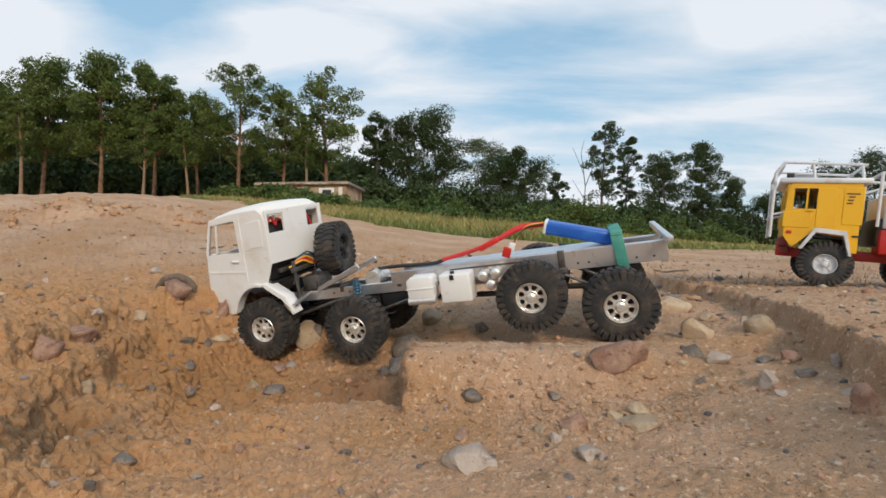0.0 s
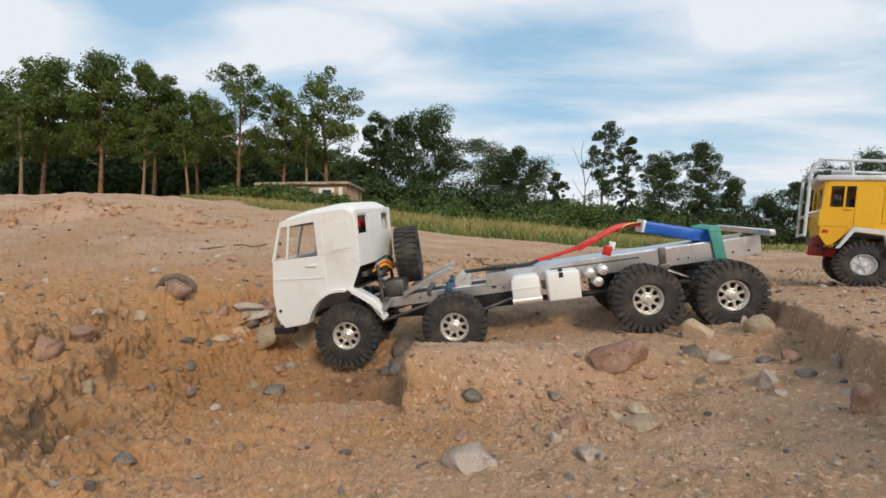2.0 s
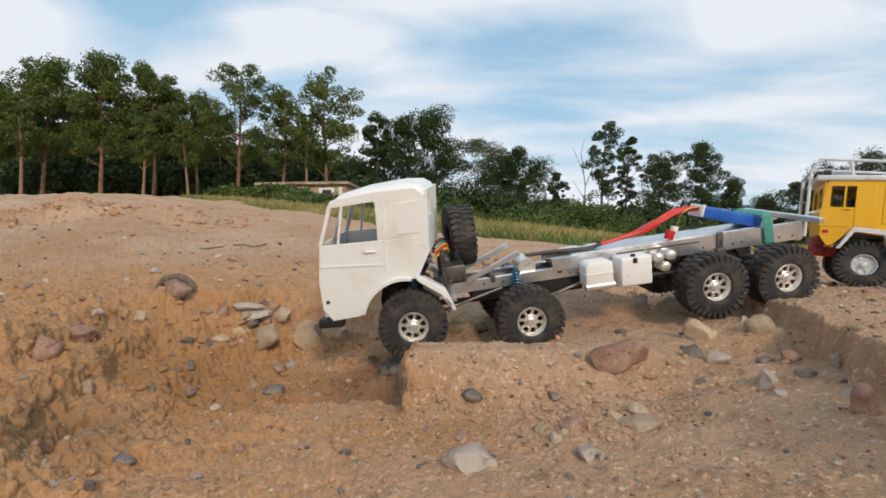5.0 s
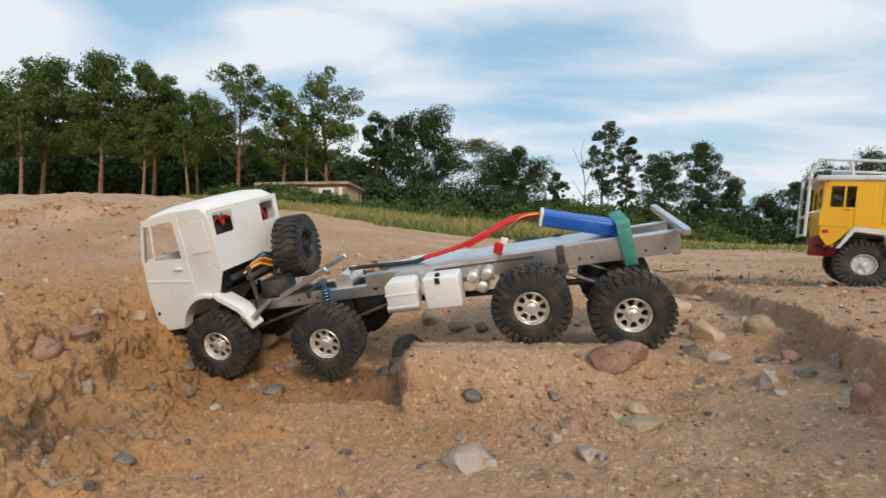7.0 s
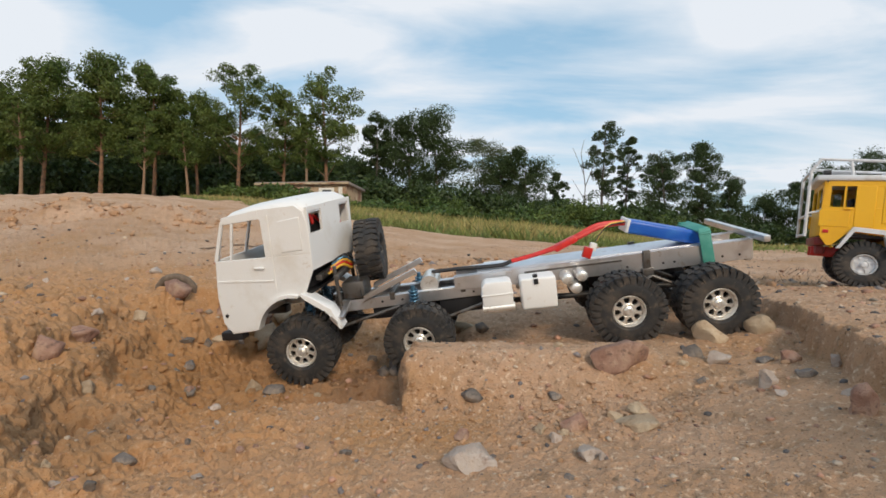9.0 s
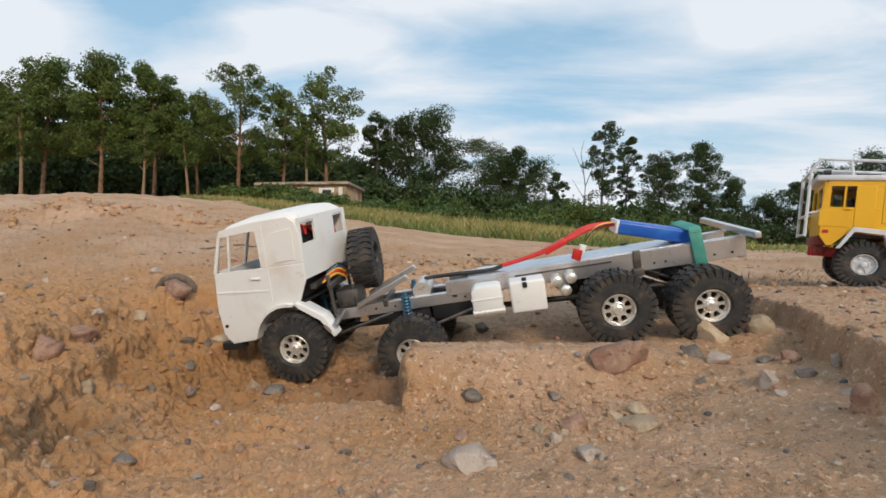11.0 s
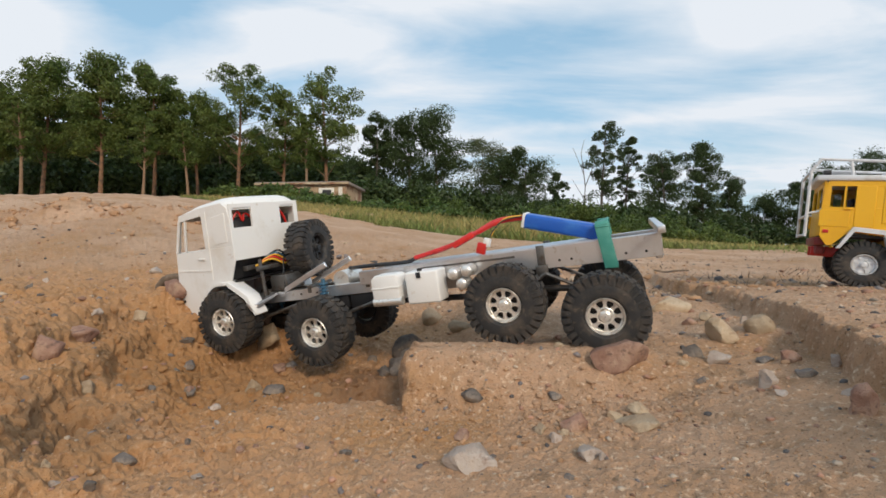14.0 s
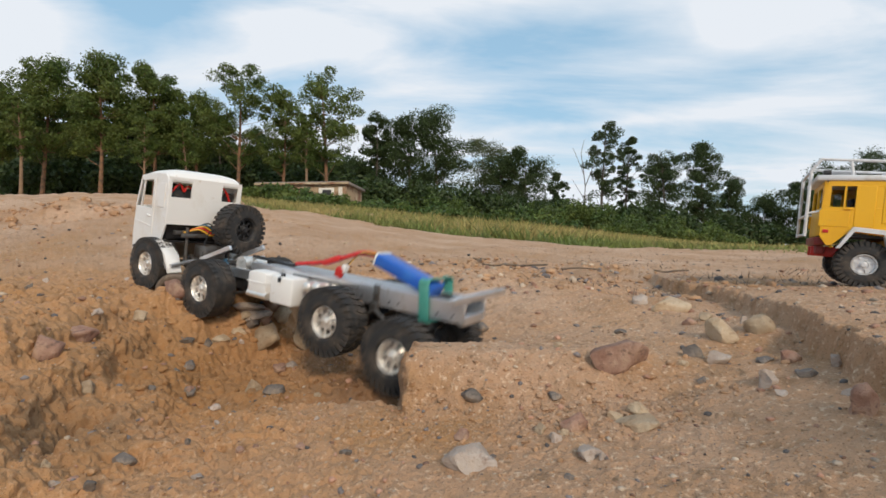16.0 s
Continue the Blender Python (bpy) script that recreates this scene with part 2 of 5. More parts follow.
def ground_height(x, y, fine=True, grit=True):
    x, y = np.asarray(x, float), np.asarray(y, float)
    plain = plain_height(x, y)
    w = 0.05 * fractal(x, y, 5.0, 3) + 0.008 * fractal(x + 9, y, 22.0, 2)      # the pit's edges wander
    floor = np.interp(x, [-0.60, -0.40, -0.12, -0.02, 0.06, 0.20, 0.45, 0.56, 0.70], [-0.135, -0.150, -0.150, -0.128, -0.092, -0.074, -0.058, -0.036, -0.016])
    floor = floor + 0.16 * np.maximum(y - 1.0, 0) + 0.10 * np.maximum(x + 0.1, 0) * np.maximum(y - 0.95, 0)
    # near bank in front of the pit, and the broken block with a flat top
    near = np.interp(y, [0.0, 0.35, 0.50, 0.62, 0.70, 0.78], [-0.115, -0.122, -0.125, -0.125, -0.132, -0.150])
    near = near + 0.028 * smooth(x, -0.05, 0.30) + 0.045 * smooth(x, 0.22, 0.50) + 0.035 * smooth(-x, 0.36, 0.60) * smooth(-y, -0.62, -0.40)
    floor = np.where(y < 0.82, near + (floor - near) * smooth(y, 0.70, 0.80), floor)
    hole = smooth(x + w, -0.27, -0.20) * (1 - smooth(x, -0.055, -0.045)) * smooth(y + 0.5 * w, 0.690, 0.715) * (1 - smooth(y, 0.74, 0.86))
    floor = floor - 0.062 * hole
    ragged = 0.030 * fractal(x + 2, y, 13, 3)
    block = smooth(x + 0.5 * w + ragged, -0.052, -0.036) * (1 - smooth(x + w, 0.26, 0.52)) * smooth(y + 0.6 * w, 0.585, 0.70) * (1 - smooth(y + 0.5 * w, 0.76, 0.84))
    floor = floor + block * np.maximum(-0.052 - floor, 0)
    left = np.interp(y, [0.2, 0.45, 0.60, 0.75, 0.90, 1.10, 1.25, 1.45, 1.8], [-0.36, -0.44, -0.51, -0.56, -0.58, -0.52, -0.42, -0.15, 0.25])
    right = np.interp(y, [0.3, 0.50, 0.55, 0.79, 1.16, 1.68, 2.0], [0.46, 0.475, 0.50, 0.60, 0.72, 0.80, 0.86])
    m = smooth(x + w, left - 0.11 - 0.16 * smooth(-y, -0.62, -0.45), left + 0.13) * (1 - smooth(x + 0.5 * w + 0.022 * fractal(x, y, 26, 3), right - 0.010, right + 0.008)) * (1 - smooth(y, 1.45, 1.75) * (1 - smooth(x, 0.25, 0.45))) * (1 - smooth(y, 2.0, 2.5))
    behind = smooth(-y, -0.35, 0.6)
    # the step on the right runs on and shallows out
    step_foot = plain - 0.040 * smooth(x, 0.30, 0.55) * (1 - smooth(y, 1.7, 2.45))
    floor = np.minimum(floor, step_foot)
    # a cleft in the bank, beside the near edge
    floor = floor - 0.045 * smooth(0.034 - np.abs(x + 0.435 + 0.25 * (y - 0.50) + 0.5 * w), 0, 0.03) * smooth(y, 0.42, 0.50) * (1 - smooth(y, 0.56, 0.64))
    z = np.where(y < 2.5, plain * (1 - m) + floor * m, plain)
    z = z * (1 - behind) - 0.12 * behind
    # an unseen mound added beside and behind the eye, to shade the near right
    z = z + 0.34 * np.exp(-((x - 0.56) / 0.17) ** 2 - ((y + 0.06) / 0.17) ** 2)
    if fine:
        # eroded ledges in the bank on the left
        bankside = smooth(-x, 0.12, 0.30) * smooth(y, 0.40, 0.52) * (1 - smooth(y, 1.15, 1.4))
        level = (z + 0.030 * fractal(x, y, 6, 3)) / 0.056
        step = np.floor(level) + smooth(level - np.floor(level), 0.40, 0.92)
        z = z + bankside * (0.66 * (step - level) * 0.056 + 0.016 * np.abs(fractal(x + 5, y + 2, 17, 2)) - 0.010 * np.abs(fractal(x + 1, y + 7, 30, 3)) + 0.006 * fractal(x, y + 4, 70, 2))
        # churned ground behind the pit, and a crumbling ledge across the mound
        churned = smooth(x, -0.35, 0.05) * (1 - smooth(x / np.maximum(y, 0.3), 0.36, 0.46)) * smooth(y, 1.15, 1.4) * (1 - smooth(y, 2.3, 3.0))
        z = z + churned * (0.045 * np.abs(fractal(x + 4, y + 1, 4.5, 3)) + 0.022 * fractal(x, y, 16, 3))
        d = np.maximum(y, 0.6 * np.hypot(x, y))
        edge = d + 0.45 * fractal(x, y, 1.3, 3) + 0.10 * fractal(x, y, 7, 2)
        ledge = smooth(-x / np.maximum(y, 0.3), 0.42, 0.62) * (y > 0)
        z = z + ledge * (0.075 * smooth(edge, 3.45, 3.62) * (1 - smooth(edge, 3.7, 6.0)) + 0.075 * smooth(edge, 3.3, 3.5) * (1 - smooth(edge, 4.2, 5.0)) * np.abs(fractal(x, y, 3.4, 3)))
        near_w = 1 - smooth(np.hypot(x, y), 2.5, 9)
        rough = 0.4 + 0.6 * smooth(-x, -0.1, 0.3)
        z = z + near_w * 0.024 * rough * fractal(x, y, 6, 3)
        far_w = smooth(np.hypot(x, y), 1.6, 4) * (1 - smooth(np.hypot(x, y), 30, 60))
        z = z + far_w * (0.16 * fractal(x, y, 0.45, 4) * smooth(-x / np.maximum(y, 0.3), -0.4, 0.5) + 0.05 * fractal(x, y, 1.7, 3) + 0.035 * fractal(x, y, 5.0, 3) * smooth(-x / np.maximum(y, 0.3), 0.0, 0.5))
        if grit:
            z = z + crumble(x, y, z)
    return z


def make_ground():
    view = np.radians(np.linspace(-49, 49, 820))
    rest = np.radians(np.linspace(49, 311, 90))[1:-1]
    angles = np.concatenate([view, rest])
    radii = np.concatenate([np.geomspace(0.12, 0.36, 14)[:-1], np.geomspace(0.36, 2.0, 540)[:-1], np.geomspace(2.0, 4000, 210)])
    aa, rr = np.meshgrid(angles, radii)
    x, y = rr * np.sin(aa), rr * np.cos(aa)
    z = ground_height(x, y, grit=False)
    # grit stands out along the normal
    place = np.stack([x, y, z], 2)
    along, across = np.gradient(place, axis=0), (np.roll(place, -1, 1) - np.roll(place, 1, 1)) / 2
    normal = np.cross(across, along)
    normal /= np.maximum(np.linalg.norm(normal, axis=2, keepdims=True), 1e-12)
    normal *= np.where(normal[..., 2:] < 0, -1, 1)
    x, y, z = np.moveaxis(place + normal * crumble(x, y, z)[..., None], 2, 0)
    n, k = len(radii), len(angles)
    verts = np.stack([x.ravel(), y.ravel(), z.ravel()], 1)
    i, j = np.meshgrid(np.arange(n - 1), np.arange(k), indexing="ij")
    a, b = (i * k + j).ravel(), (i * k + (j + 1) % k).ravel()
    quads = np.stack([a, b, b + k, a + k], 1)
    me = bpy.data.meshes.new("ground")
    me.vertices.add(len(verts) + 1)
    me.vertices.foreach_set("co", np.concatenate([verts, [[0, 0, -0.12]]]).ravel())
    tris = np.stack([np.full(k, len(verts)), np.arange(k), (np.arange(k) + 1) % k], 1)[:, [0, 2, 1]]
    loops = np.concatenate([quads[:, ::-1].ravel(), tris.ravel()])
    starts = np.concatenate([np.arange(len(quads)) * 4, len(quads) * 4 + np.arange(k) * 3])
    me.loops.add(len(loops))
    me.loops.foreach_set("vertex_index", loops)
    me.polygons.add(len(starts))
    me.polygons.foreach_set("loop_start", starts)
    me.polygons.foreach_set("use_smooth", [True] * len(starts))
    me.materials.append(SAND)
    me.update(calc_edges=True)
    me.validate()
    return tagged(new("ground", me), "dry ochre sand with pebbles and an eroded pit", "ground", kind="structure")


make_ground()


# ---- building helpers ----
def part(name, bm, mat, parent=None, label="", smooth_angle=40):
    """Links a bmesh as one mesh object under a thing or a part."""
    me = bpy.data.meshes.new(name)
    bmesh.ops.recalc_face_normals(bm, faces=bm.faces)
    bm.to_mesh(me)
    bm.free()
    me.materials.append(mat)
    if smooth_angle:
        me.polygons.foreach_set("use_smooth", [True] * len(me.polygons))
        me.set_sharp_from_angle(angle=radians(smooth_angle))
    ob = new(name, me)
    if parent:
        ob.parent = parent
    if label:
        ob["label"] = label
    return ob


def again(ob, parent, m=None):
    """The same mesh once more, under another parent."""
    other = new(ob.name.split(".")[0], ob.data)
    other.parent = parent
    if m is not None:
        other.matrix_basis = m
    return other


def box(bm, centre, size, bevel=0.0, m=None, segments=2):
    made = bmesh.ops.create_cube(bm, size=1.0)["verts"]
    bmesh.ops.scale(bm, vec=size, verts=made)
    if bevel:
        edges = list({e for v in made for e in v.link_edges})
        made = bmesh.ops.bevel(bm, geom=edges, offset=bevel, segments=segments, affect="EDGES", profile=0.5)["verts"]
    made = list(set(made))
    if m is not None:
        bmesh.ops.transform(bm, matrix=m, verts=made)
    bmesh.ops.translate(bm, vec=centre, verts=made)
    return made


def tube(bm, p, q, r, segments=12, r2=None):
    p, q = Vector(p), Vector(q)
    m = Matrix.Translation((p + q) / 2) @ (q - p).to_track_quat("Z", "Y").to_matrix().to_4x4()
    return bmesh.ops.create_cone(bm, cap_ends=True, segments=segments, radius1=r, radius2=r if r2 is None else r2, depth=(q - p).length, matrix=m)["verts"]


def prism(bm, outline, y0, y1, bevel=0.0, segments=2):
    """A plate or block whose outline lies in the x-z plane."""
    a = [bm.verts.new((x, y0, z)) for x, z in outline]
    b = [bm.verts.new((x, y1, z)) for x, z in outline]
    faces = [bm.faces.new(a), bm.faces.new(b[::-1])]
    for i in range(len(a)):
        j = (i + 1) % len(a)
        faces.append(bm.faces.new((a[i], b[i], b[j], a[j])))
    if bevel:
        edges = list({e for f in faces for e in f.edges})
        bmesh.ops.bevel(bm, geom=edges, offset=bevel, segments=segments, affect="EDGES", profile=0.5)


def lathe(bm, outline, segments=40, closed=False):
    """Turns (radius, y) points about the y axis."""
    rings = []
    for r, y in outline:
        rings.append([bm.verts.new((r * math.cos(2 * math.pi * k / segments), y, r * math.sin(2 * math.pi * k / segments))) for k in range(segments)])
    pairs = list(zip(rings, rings[1:] + ([rings[0]] if closed else [])))
    if not closed:
        pairs = list(zip(rings, rings[1:]))
    for a, b in pairs:
        for k in range(segments):
            bm.faces.new((a[k], a[(k + 1) % segments], b[(k + 1) % segments], b[k]))


def sweep(bm, points, r, segments=8):
    """A round cable through the points."""
    points = [Vector(p) for p in points]
    fine = []
    for i in range(len(points) - 1):
        a, b = points[max(i - 1, 0)], points[min(i + 2, len(points) - 1)]
        for s in range(6):
            t = s / 6
            p, q = points[i], points[i + 1]
            fine.append(0.5 * (2 * p + (q - a) * t + (2 * a - 5 * p + 4 * q - b) * t * t + (3 * p - a - 3 * q + b) * t ** 3))
    fine.append(points[-1])
    rings = []
    for i, p in enumerate(fine):
        way = (fine[min(i + 1, len(fine) - 1)] - fine[max(i - 1, 0)]).normalized()
        side = way.cross(Vector((0, 0, 1)))
        side = side.normalized() if side.length > 1e-4 else Vector((1, 0, 0))
        up = side.cross(way)
        rings.append([bm.verts.new(p + r * (math.cos(2 * math.pi * k / segments) * side + math.sin(2 * math.pi * k / segments) * up)) for k in range(segments)])
    for a, b in zip(rings, rings[1:]):
        for k in range(segments):
            bm.faces.new((a[k], a[(k + 1) % segments], b[(k + 1) % segments], b[k]))
    bm.faces.new(rings[0][::-1])
    bm.faces.new(rings[-1])


def thing(name, label, category, group="", m=None):
    ob = new(name)
    ob.empty_display_size = 0.02
    if m is not None:
        ob.matrix_basis = m
    return tagged(ob, label, category, group)


WHITE = material("white_styrene", (0.80, 0.79, 0.77), 0.42, spots=[((0.70, 0.66, 0.60), 14, 0.52, 0.75, 5), ((0.56, 0.45, 0.34), 45, 0.64, 0.80, 4)], bump=[(220, 0.0003, 2)])
ALU = material("brushed_aluminium", (0.74, 0.74, 0.76), 0.32, 0.88, spots=[((0.60, 0.59, 0.59), 18, 0.45, 0.7, 5), ((0.45, 0.37, 0.29), 60, 0.62, 0.8, 4)], bump=[(180, 0.0003, 3)])
CHROME = material("polished_aluminium", (0.86, 0.83, 0.78), 0.36, 0.75, spots=[((0.50, 0.42, 0.34), 120, 0.56, 0.72, 3)])
RUBBER = material("black_rubber", (0.022, 0.022, 0.023), 0.72, spots=[((0.085, 0.066, 0.05), 34, 0.44, 0.70, 5), ((0.16, 0.12, 0.085), 90, 0.60, 0.78, 4)], bump=[(300, 0.0004, 2)])
BLACK = material("black_plastic", (0.018, 0.018, 0.02), 0.5, spots=[((0.08, 0.065, 0.05), 40, 0.55, 0.75, 4)])
STEEL = material("dark_steel", (0.16, 0.15, 0.14), 0.45, 0.8, spots=[((0.10, 0.07, 0.05), 60, 0.5, 0.7, 4)])
BLUE = material("blue_shrink_wrap", (0.012, 0.10, 0.46), 0.35, spots=[((0.03, 0.16, 0.52), 25, 0.5, 0.7, 3)], bump=[(60, 0.0008, 3)])
GREEN = material("green_rubber_band", (0.05, 0.26, 0.21), 0.6, spots=[((0.10, 0.33, 0.27), 40, 0.45, 0.7, 3)])
RED = material("red_silicone", (0.62, 0.025, 0.02), 0.4, spots=[((0.45, 0.02, 0.015), 60, 0.5, 0.7, 3)])
YELLOW_WIRE = material("yellow_wire", (0.75, 0.42, 0.04), 0.4)
BLUE_SPRING = material("blue_anodised", (0.07, 0.17, 0.26), 0.35, 0.6)
YELLOW = material("yellow_paint", (0.78, 0.42, 0.012), 0.32, spots=[((0.70, 0.35, 0.012), 9, 0.5, 0.72, 4), ((0.50, 0.30, 0.06), 60, 0.66, 0.82, 3)])
GREY_PAINT = material("grey_paint", (0.42, 0.42, 0.43), 0.5, spots=[((0.33, 0.31, 0.29), 20, 0.5, 0.72, 4)])
SILVER_PAINT = material("silver_paint", (0.66, 0.67, 0.69), 0.45, 0.15, spots=[((0.5, 0.48, 0.45), 30, 0.5, 0.72, 3)])
DARK_RED = material("dark_red_paint", (0.20, 0.022, 0.02), 0.5, spots=[((0.13, 0.03, 0.025), 30, 0.5, 0.72, 3)])
RED_PAINT = material("red_paint", (0.52, 0.02, 0.015), 0.4, spots=[((0.36, 0.02, 0.015), 30, 0.5, 0.72, 3)])
GLASS = bpy.data.materials.new("window_glass")
GLASS.use_nodes = True
GLASS.node_tree.nodes["Principled BSDF"].inputs["Transmission Weight"].default_value = 1.0
GLASS.node_tree.nodes["Principled BSDF"].inputs["Roughness"].default_value = 0.03
GLASS.node_tree.nodes["Principled BSDF"].inputs["IOR"].default_value = 1.1

# ---- wheels ----
TYRE_R, TYRE_W = 0.0655, 0.052


def tyre_mesh(bm):
    """A balloon tyre about the y axis."""
    r, h = TYRE_R - 0.0024, TYRE_W / 2
    lathe(bm, [(0.0275, -h + 0.007), (0.033, -h + 0.001), (0.043, -h), (0.052, -h + 0.002), (r - 0.002, -h + 0.007), (r, -h + 0.014), (r + 0.0006, 0),
               (r, h - 0.014), (r - 0.002, h - 0.007), (0.052, h - 0.002), (0.043, h), (0.033, h - 0.001), (0.0275, h - 0.007)], 56)


def tread_mesh(bm):
    """Staggered lugs round the tyre that reach over the shoulders."""
    count = 30
    for k in range(count):
        for side in (-1, 1):
            a = 2 * math.pi * (k + (0.25 if side > 0 else -0.25)) / count
            for y, lean, size, drop in ((side * 0.0085, 18 * side, (0.0082, 0.0145, 0.0062), 0.0), (side * 0.0195, -12 * side, (0.0088, 0.0100, 0.0062), 0.0006), (side * 0.0235, 0, (0.0075, 0.0035, 0.0110), 0.0075)):
                rr = TYRE_R - 0.003 - drop
                turn = Matrix.Rotation(-a, 4, "Y")
                m = turn @ Matrix.Translation((rr, y, 0)) @ Matrix.Rotation(radians(90), 4, "Y") @ Matrix.Rotation(radians(lean), 4, "Z")
                box(bm, (0, 0, 0), size, 0.0, m)


def rim_mesh(bm):
    """A dished disc wheel with eight oval windows, a rolled lip and a stepped hub."""
    n, steps = 8, 48
    lathe(bm, [(0.0286, 0.014), (0.0290, 0.021), (0.0276, 0.0225), (0.0262, 0.0205), (0.0252, 0.012)], steps)
    lathe(bm, [(0.0286, 0.014), (0.0286, -0.014)], steps)
    lathe(bm, [(0.0254, 0.0135), (0.0232, 0.0150), (0.0232, 0.0115), (0.0254, 0.0105)], steps, closed=True)
    lathe(bm, [(0.0132, 0.0115), (0.0132, 0.0155), (0.0120, 0.0163), (0.0100, 0.0140), (0.0090, 0.0140), (0.0085, 0.0185), (0.0060, 0.0200), (0.0058, 0.0230), (0.0005, 0.0235)], steps)
    for k in range(n):
        a = 2 * math.pi * k / n
        turn = Matrix.Rotation(-a, 4, "Y")
        outline = [(0.0125, 0.0034), (0.0180, 0.0022), (0.0240, 0.0046), (0.0240, -0.0046), (0.0180, -0.0022), (0.0125, -0.0034)]
        top = [bm.verts.new(turn @ Vector((x, 0.0152, z))) for x, z in outline]
        low = [bm.verts.new(turn @ Vector((x, 0.0112, z))) for x, z in outline]
        bm.faces.new(top)
        bm.faces.new(low[::-1])
        for i in range(6):
            bm.faces.new((top[i], low[i], low[(i + 1) % 6], top[(i + 1) % 6]))
        c = turn @ Vector((0.0118, 0, 0))
        tube(bm, (c.x, 0.0140, c.z), (c.x, 0.0168, c.z), 0.0013, 6)


def wheel_parts(parent, store):
    """One wheel: a dark drum that carries tyre and rim. The meshes are made once and shared."""
    if "drum" not in store:
        bm = bmesh.new()
        lathe(bm, [(0.001, 0.0040), (0.0245, 0.0030), (0.0245, -0.016), (0.012, -0.018), (0.001, -0.018)], 24)
        store["drum"] = part("wheel", bm, BLACK, parent)
        bm = bmesh.new()
        tyre_mesh(bm)
        store["tyre"] = part("tyre", bm, RUBBER, store["drum"], "dusty black off-road tyre with chunky lugs")
        bm = bmesh.new()
        tread_mesh(bm)
        store["tread"] = tagged(part("tread", bm, RUBBER, store["drum"], "", 0), "chunky staggered rubber lugs", kind="stuff")
        bm = bmesh.new()
        rim_mesh(bm)
        store["rim"] = part("rim", bm, store["metal"], store["drum"], store["rim_label"])
        return store["drum"]
    drum = again(store["drum"], parent)
    again(store["tyre"], drum)["label"] = store["tyre"]["label"]
    tagged(again(store["tread"], drum), store["tread"]["label"], kind="stuff")
    again(store["rim"], drum)["label"] = store["rim"]["label"]
    return drum


# ---- the white model truck ----
# its space: x forwards, y to its left, z up; the rear axle at x = 0
AXLES = ((0.751, 0.092, 0.000), (0.527, 0.095, -0.004), (0.153, 0.095, 0.003), (0.0, 0.092, -0.002))
REAR_X = 0.692


def make_cab(truck):
    """A cab of separate shells: two sides with open windows, roof, rear wall and front."""
    w, belt, top = 0.090, 0.172, 0.262
    before = set(truck.children)
    for sign in (1, -1):
        bm = bmesh.new()
        y0, y1 = sign * (w - 0.004), sign * w
        # door and pillar panels round the window openings
        prism(bm, [(REAR_X, 0.140), (REAR_X + 0.022, 0.093), (0.745, 0.093), (0.773, 0.088), (0.797, 0.074), (0.815, 0.0525), (0.824, 0.036), (0.828, 0.028), (0.884, 0.023), (0.902, 0.046), (0.906, 0.100), (0.900, belt), (REAR_X, belt)], y0, y1, 0.0012, 1)
        prism(bm, [(REAR_X, belt), (0.788, belt), (0.788, 0.240), (0.793, 0.248), (0.793, top), (REAR_X + 0.024, top), (REAR_X + 0.008, 0.250), (REAR_X + 0.001, 0.225)], y0, y1, 0.0008, 1)
        prism(bm, [(0.793, 0.244), (0.878, 0.240), (0.872, 0.254), (0.793, top)], y0, y1, 0.0008, 1)
        # raised field, door seams and handle
        prism(bm, [(0.708, 0.180), (0.752, 0.178), (0.752, 0.236), (0.708, 0.240)], y1 - sign * 0.0005, y1 + sign * 0.0016, 0.0006, 1)
        prism(bm, [(0.772, 0.105), (0.776, 0.105), (0.776, 0.250), (0.772, 0.250)], y1 - sign * 0.0005, y1 + sign * 0.0014)
        prism(bm, [(0.776, 0.124), (0.899, 0.130), (0.899, 0.133), (0.776, 0.127)], y1 - sign * 0.0005, y1 + sign * 0.0012)
        # rolled arch over the front wheel
        arch = [(0.745 + 0.082 * math.cos(a), 0.012 + 0.086 * math.sin(a)) for a in np.radians(np.linspace(14, 104, 12))]
        inner = [(0.745 + 0.076 * math.cos(a), 0.012 + 0.080 * math.sin(a)) for a in np.radians(np.linspace(104, 14, 12))]
        prism(bm, arch + inner, y1 - sign * 0.012, y1 + sign * 0.007, 0.001, 1)
        for post in ([(0.902, belt), (0.878, 0.242), (0.870, 0.244), (0.893, belt)], [(0.866, belt), (0.854, 0.243), (0.849, 0.243), (0.861, belt)]):
            pillar = bmesh.new()
            prism(pillar, post, y0, y1, 0.0006, 1)
            part("window_pillar", pillar, WHITE, truck)
        shell = part("cab_side", bm, WHITE, truck, "white plastic cab side with unglazed window", 35)
        bm = bmesh.new()
        prism(bm, [(0.792, 0.150), (0.814, 0.151), (0.814, 0.155), (0.792, 0.154)], y1, y1 + sign * 0.004, 0.001, 1)
        part("door_handle", bm, WHITE, shell)
        bm = bmesh.new()
        outline = [(0.735, 0.094), (0.728, 0.086), (0.690, 0.060), (0.672, 0.024), (0.666, 0.026), (0.682, 0.066), (0.722, 0.096), (0.735, 0.100)]
        prism(bm, outline, sign * 0.072, sign * 0.106, 0.0012, 1)
        part("mudguard", bm, WHITE, truck)
        bm = bmesh.new()
        box(bm, (0.680, sign * 0.1068, 0.043), (0.018, 0.0012, 0.006), 0, Matrix.Rotation(radians(-56), 4, "Y"))
        part("mudguard_bracket", bm, ALU, truck)
        bm = bmesh.new()
        box(bm, (0.890, sign * 0.078, 0.018), (0.050, 0.022, 0.018), 0.003)
        part("bumper_end", bm, BLACK, truck)
        bm = bmesh.new()
        tube(bm, (0.891, sign * 0.089, 0.062), (0.891, sign * 0.092, 0.062), 0.0035, 10)
        part("side_marker", bm, BLACK, shell)
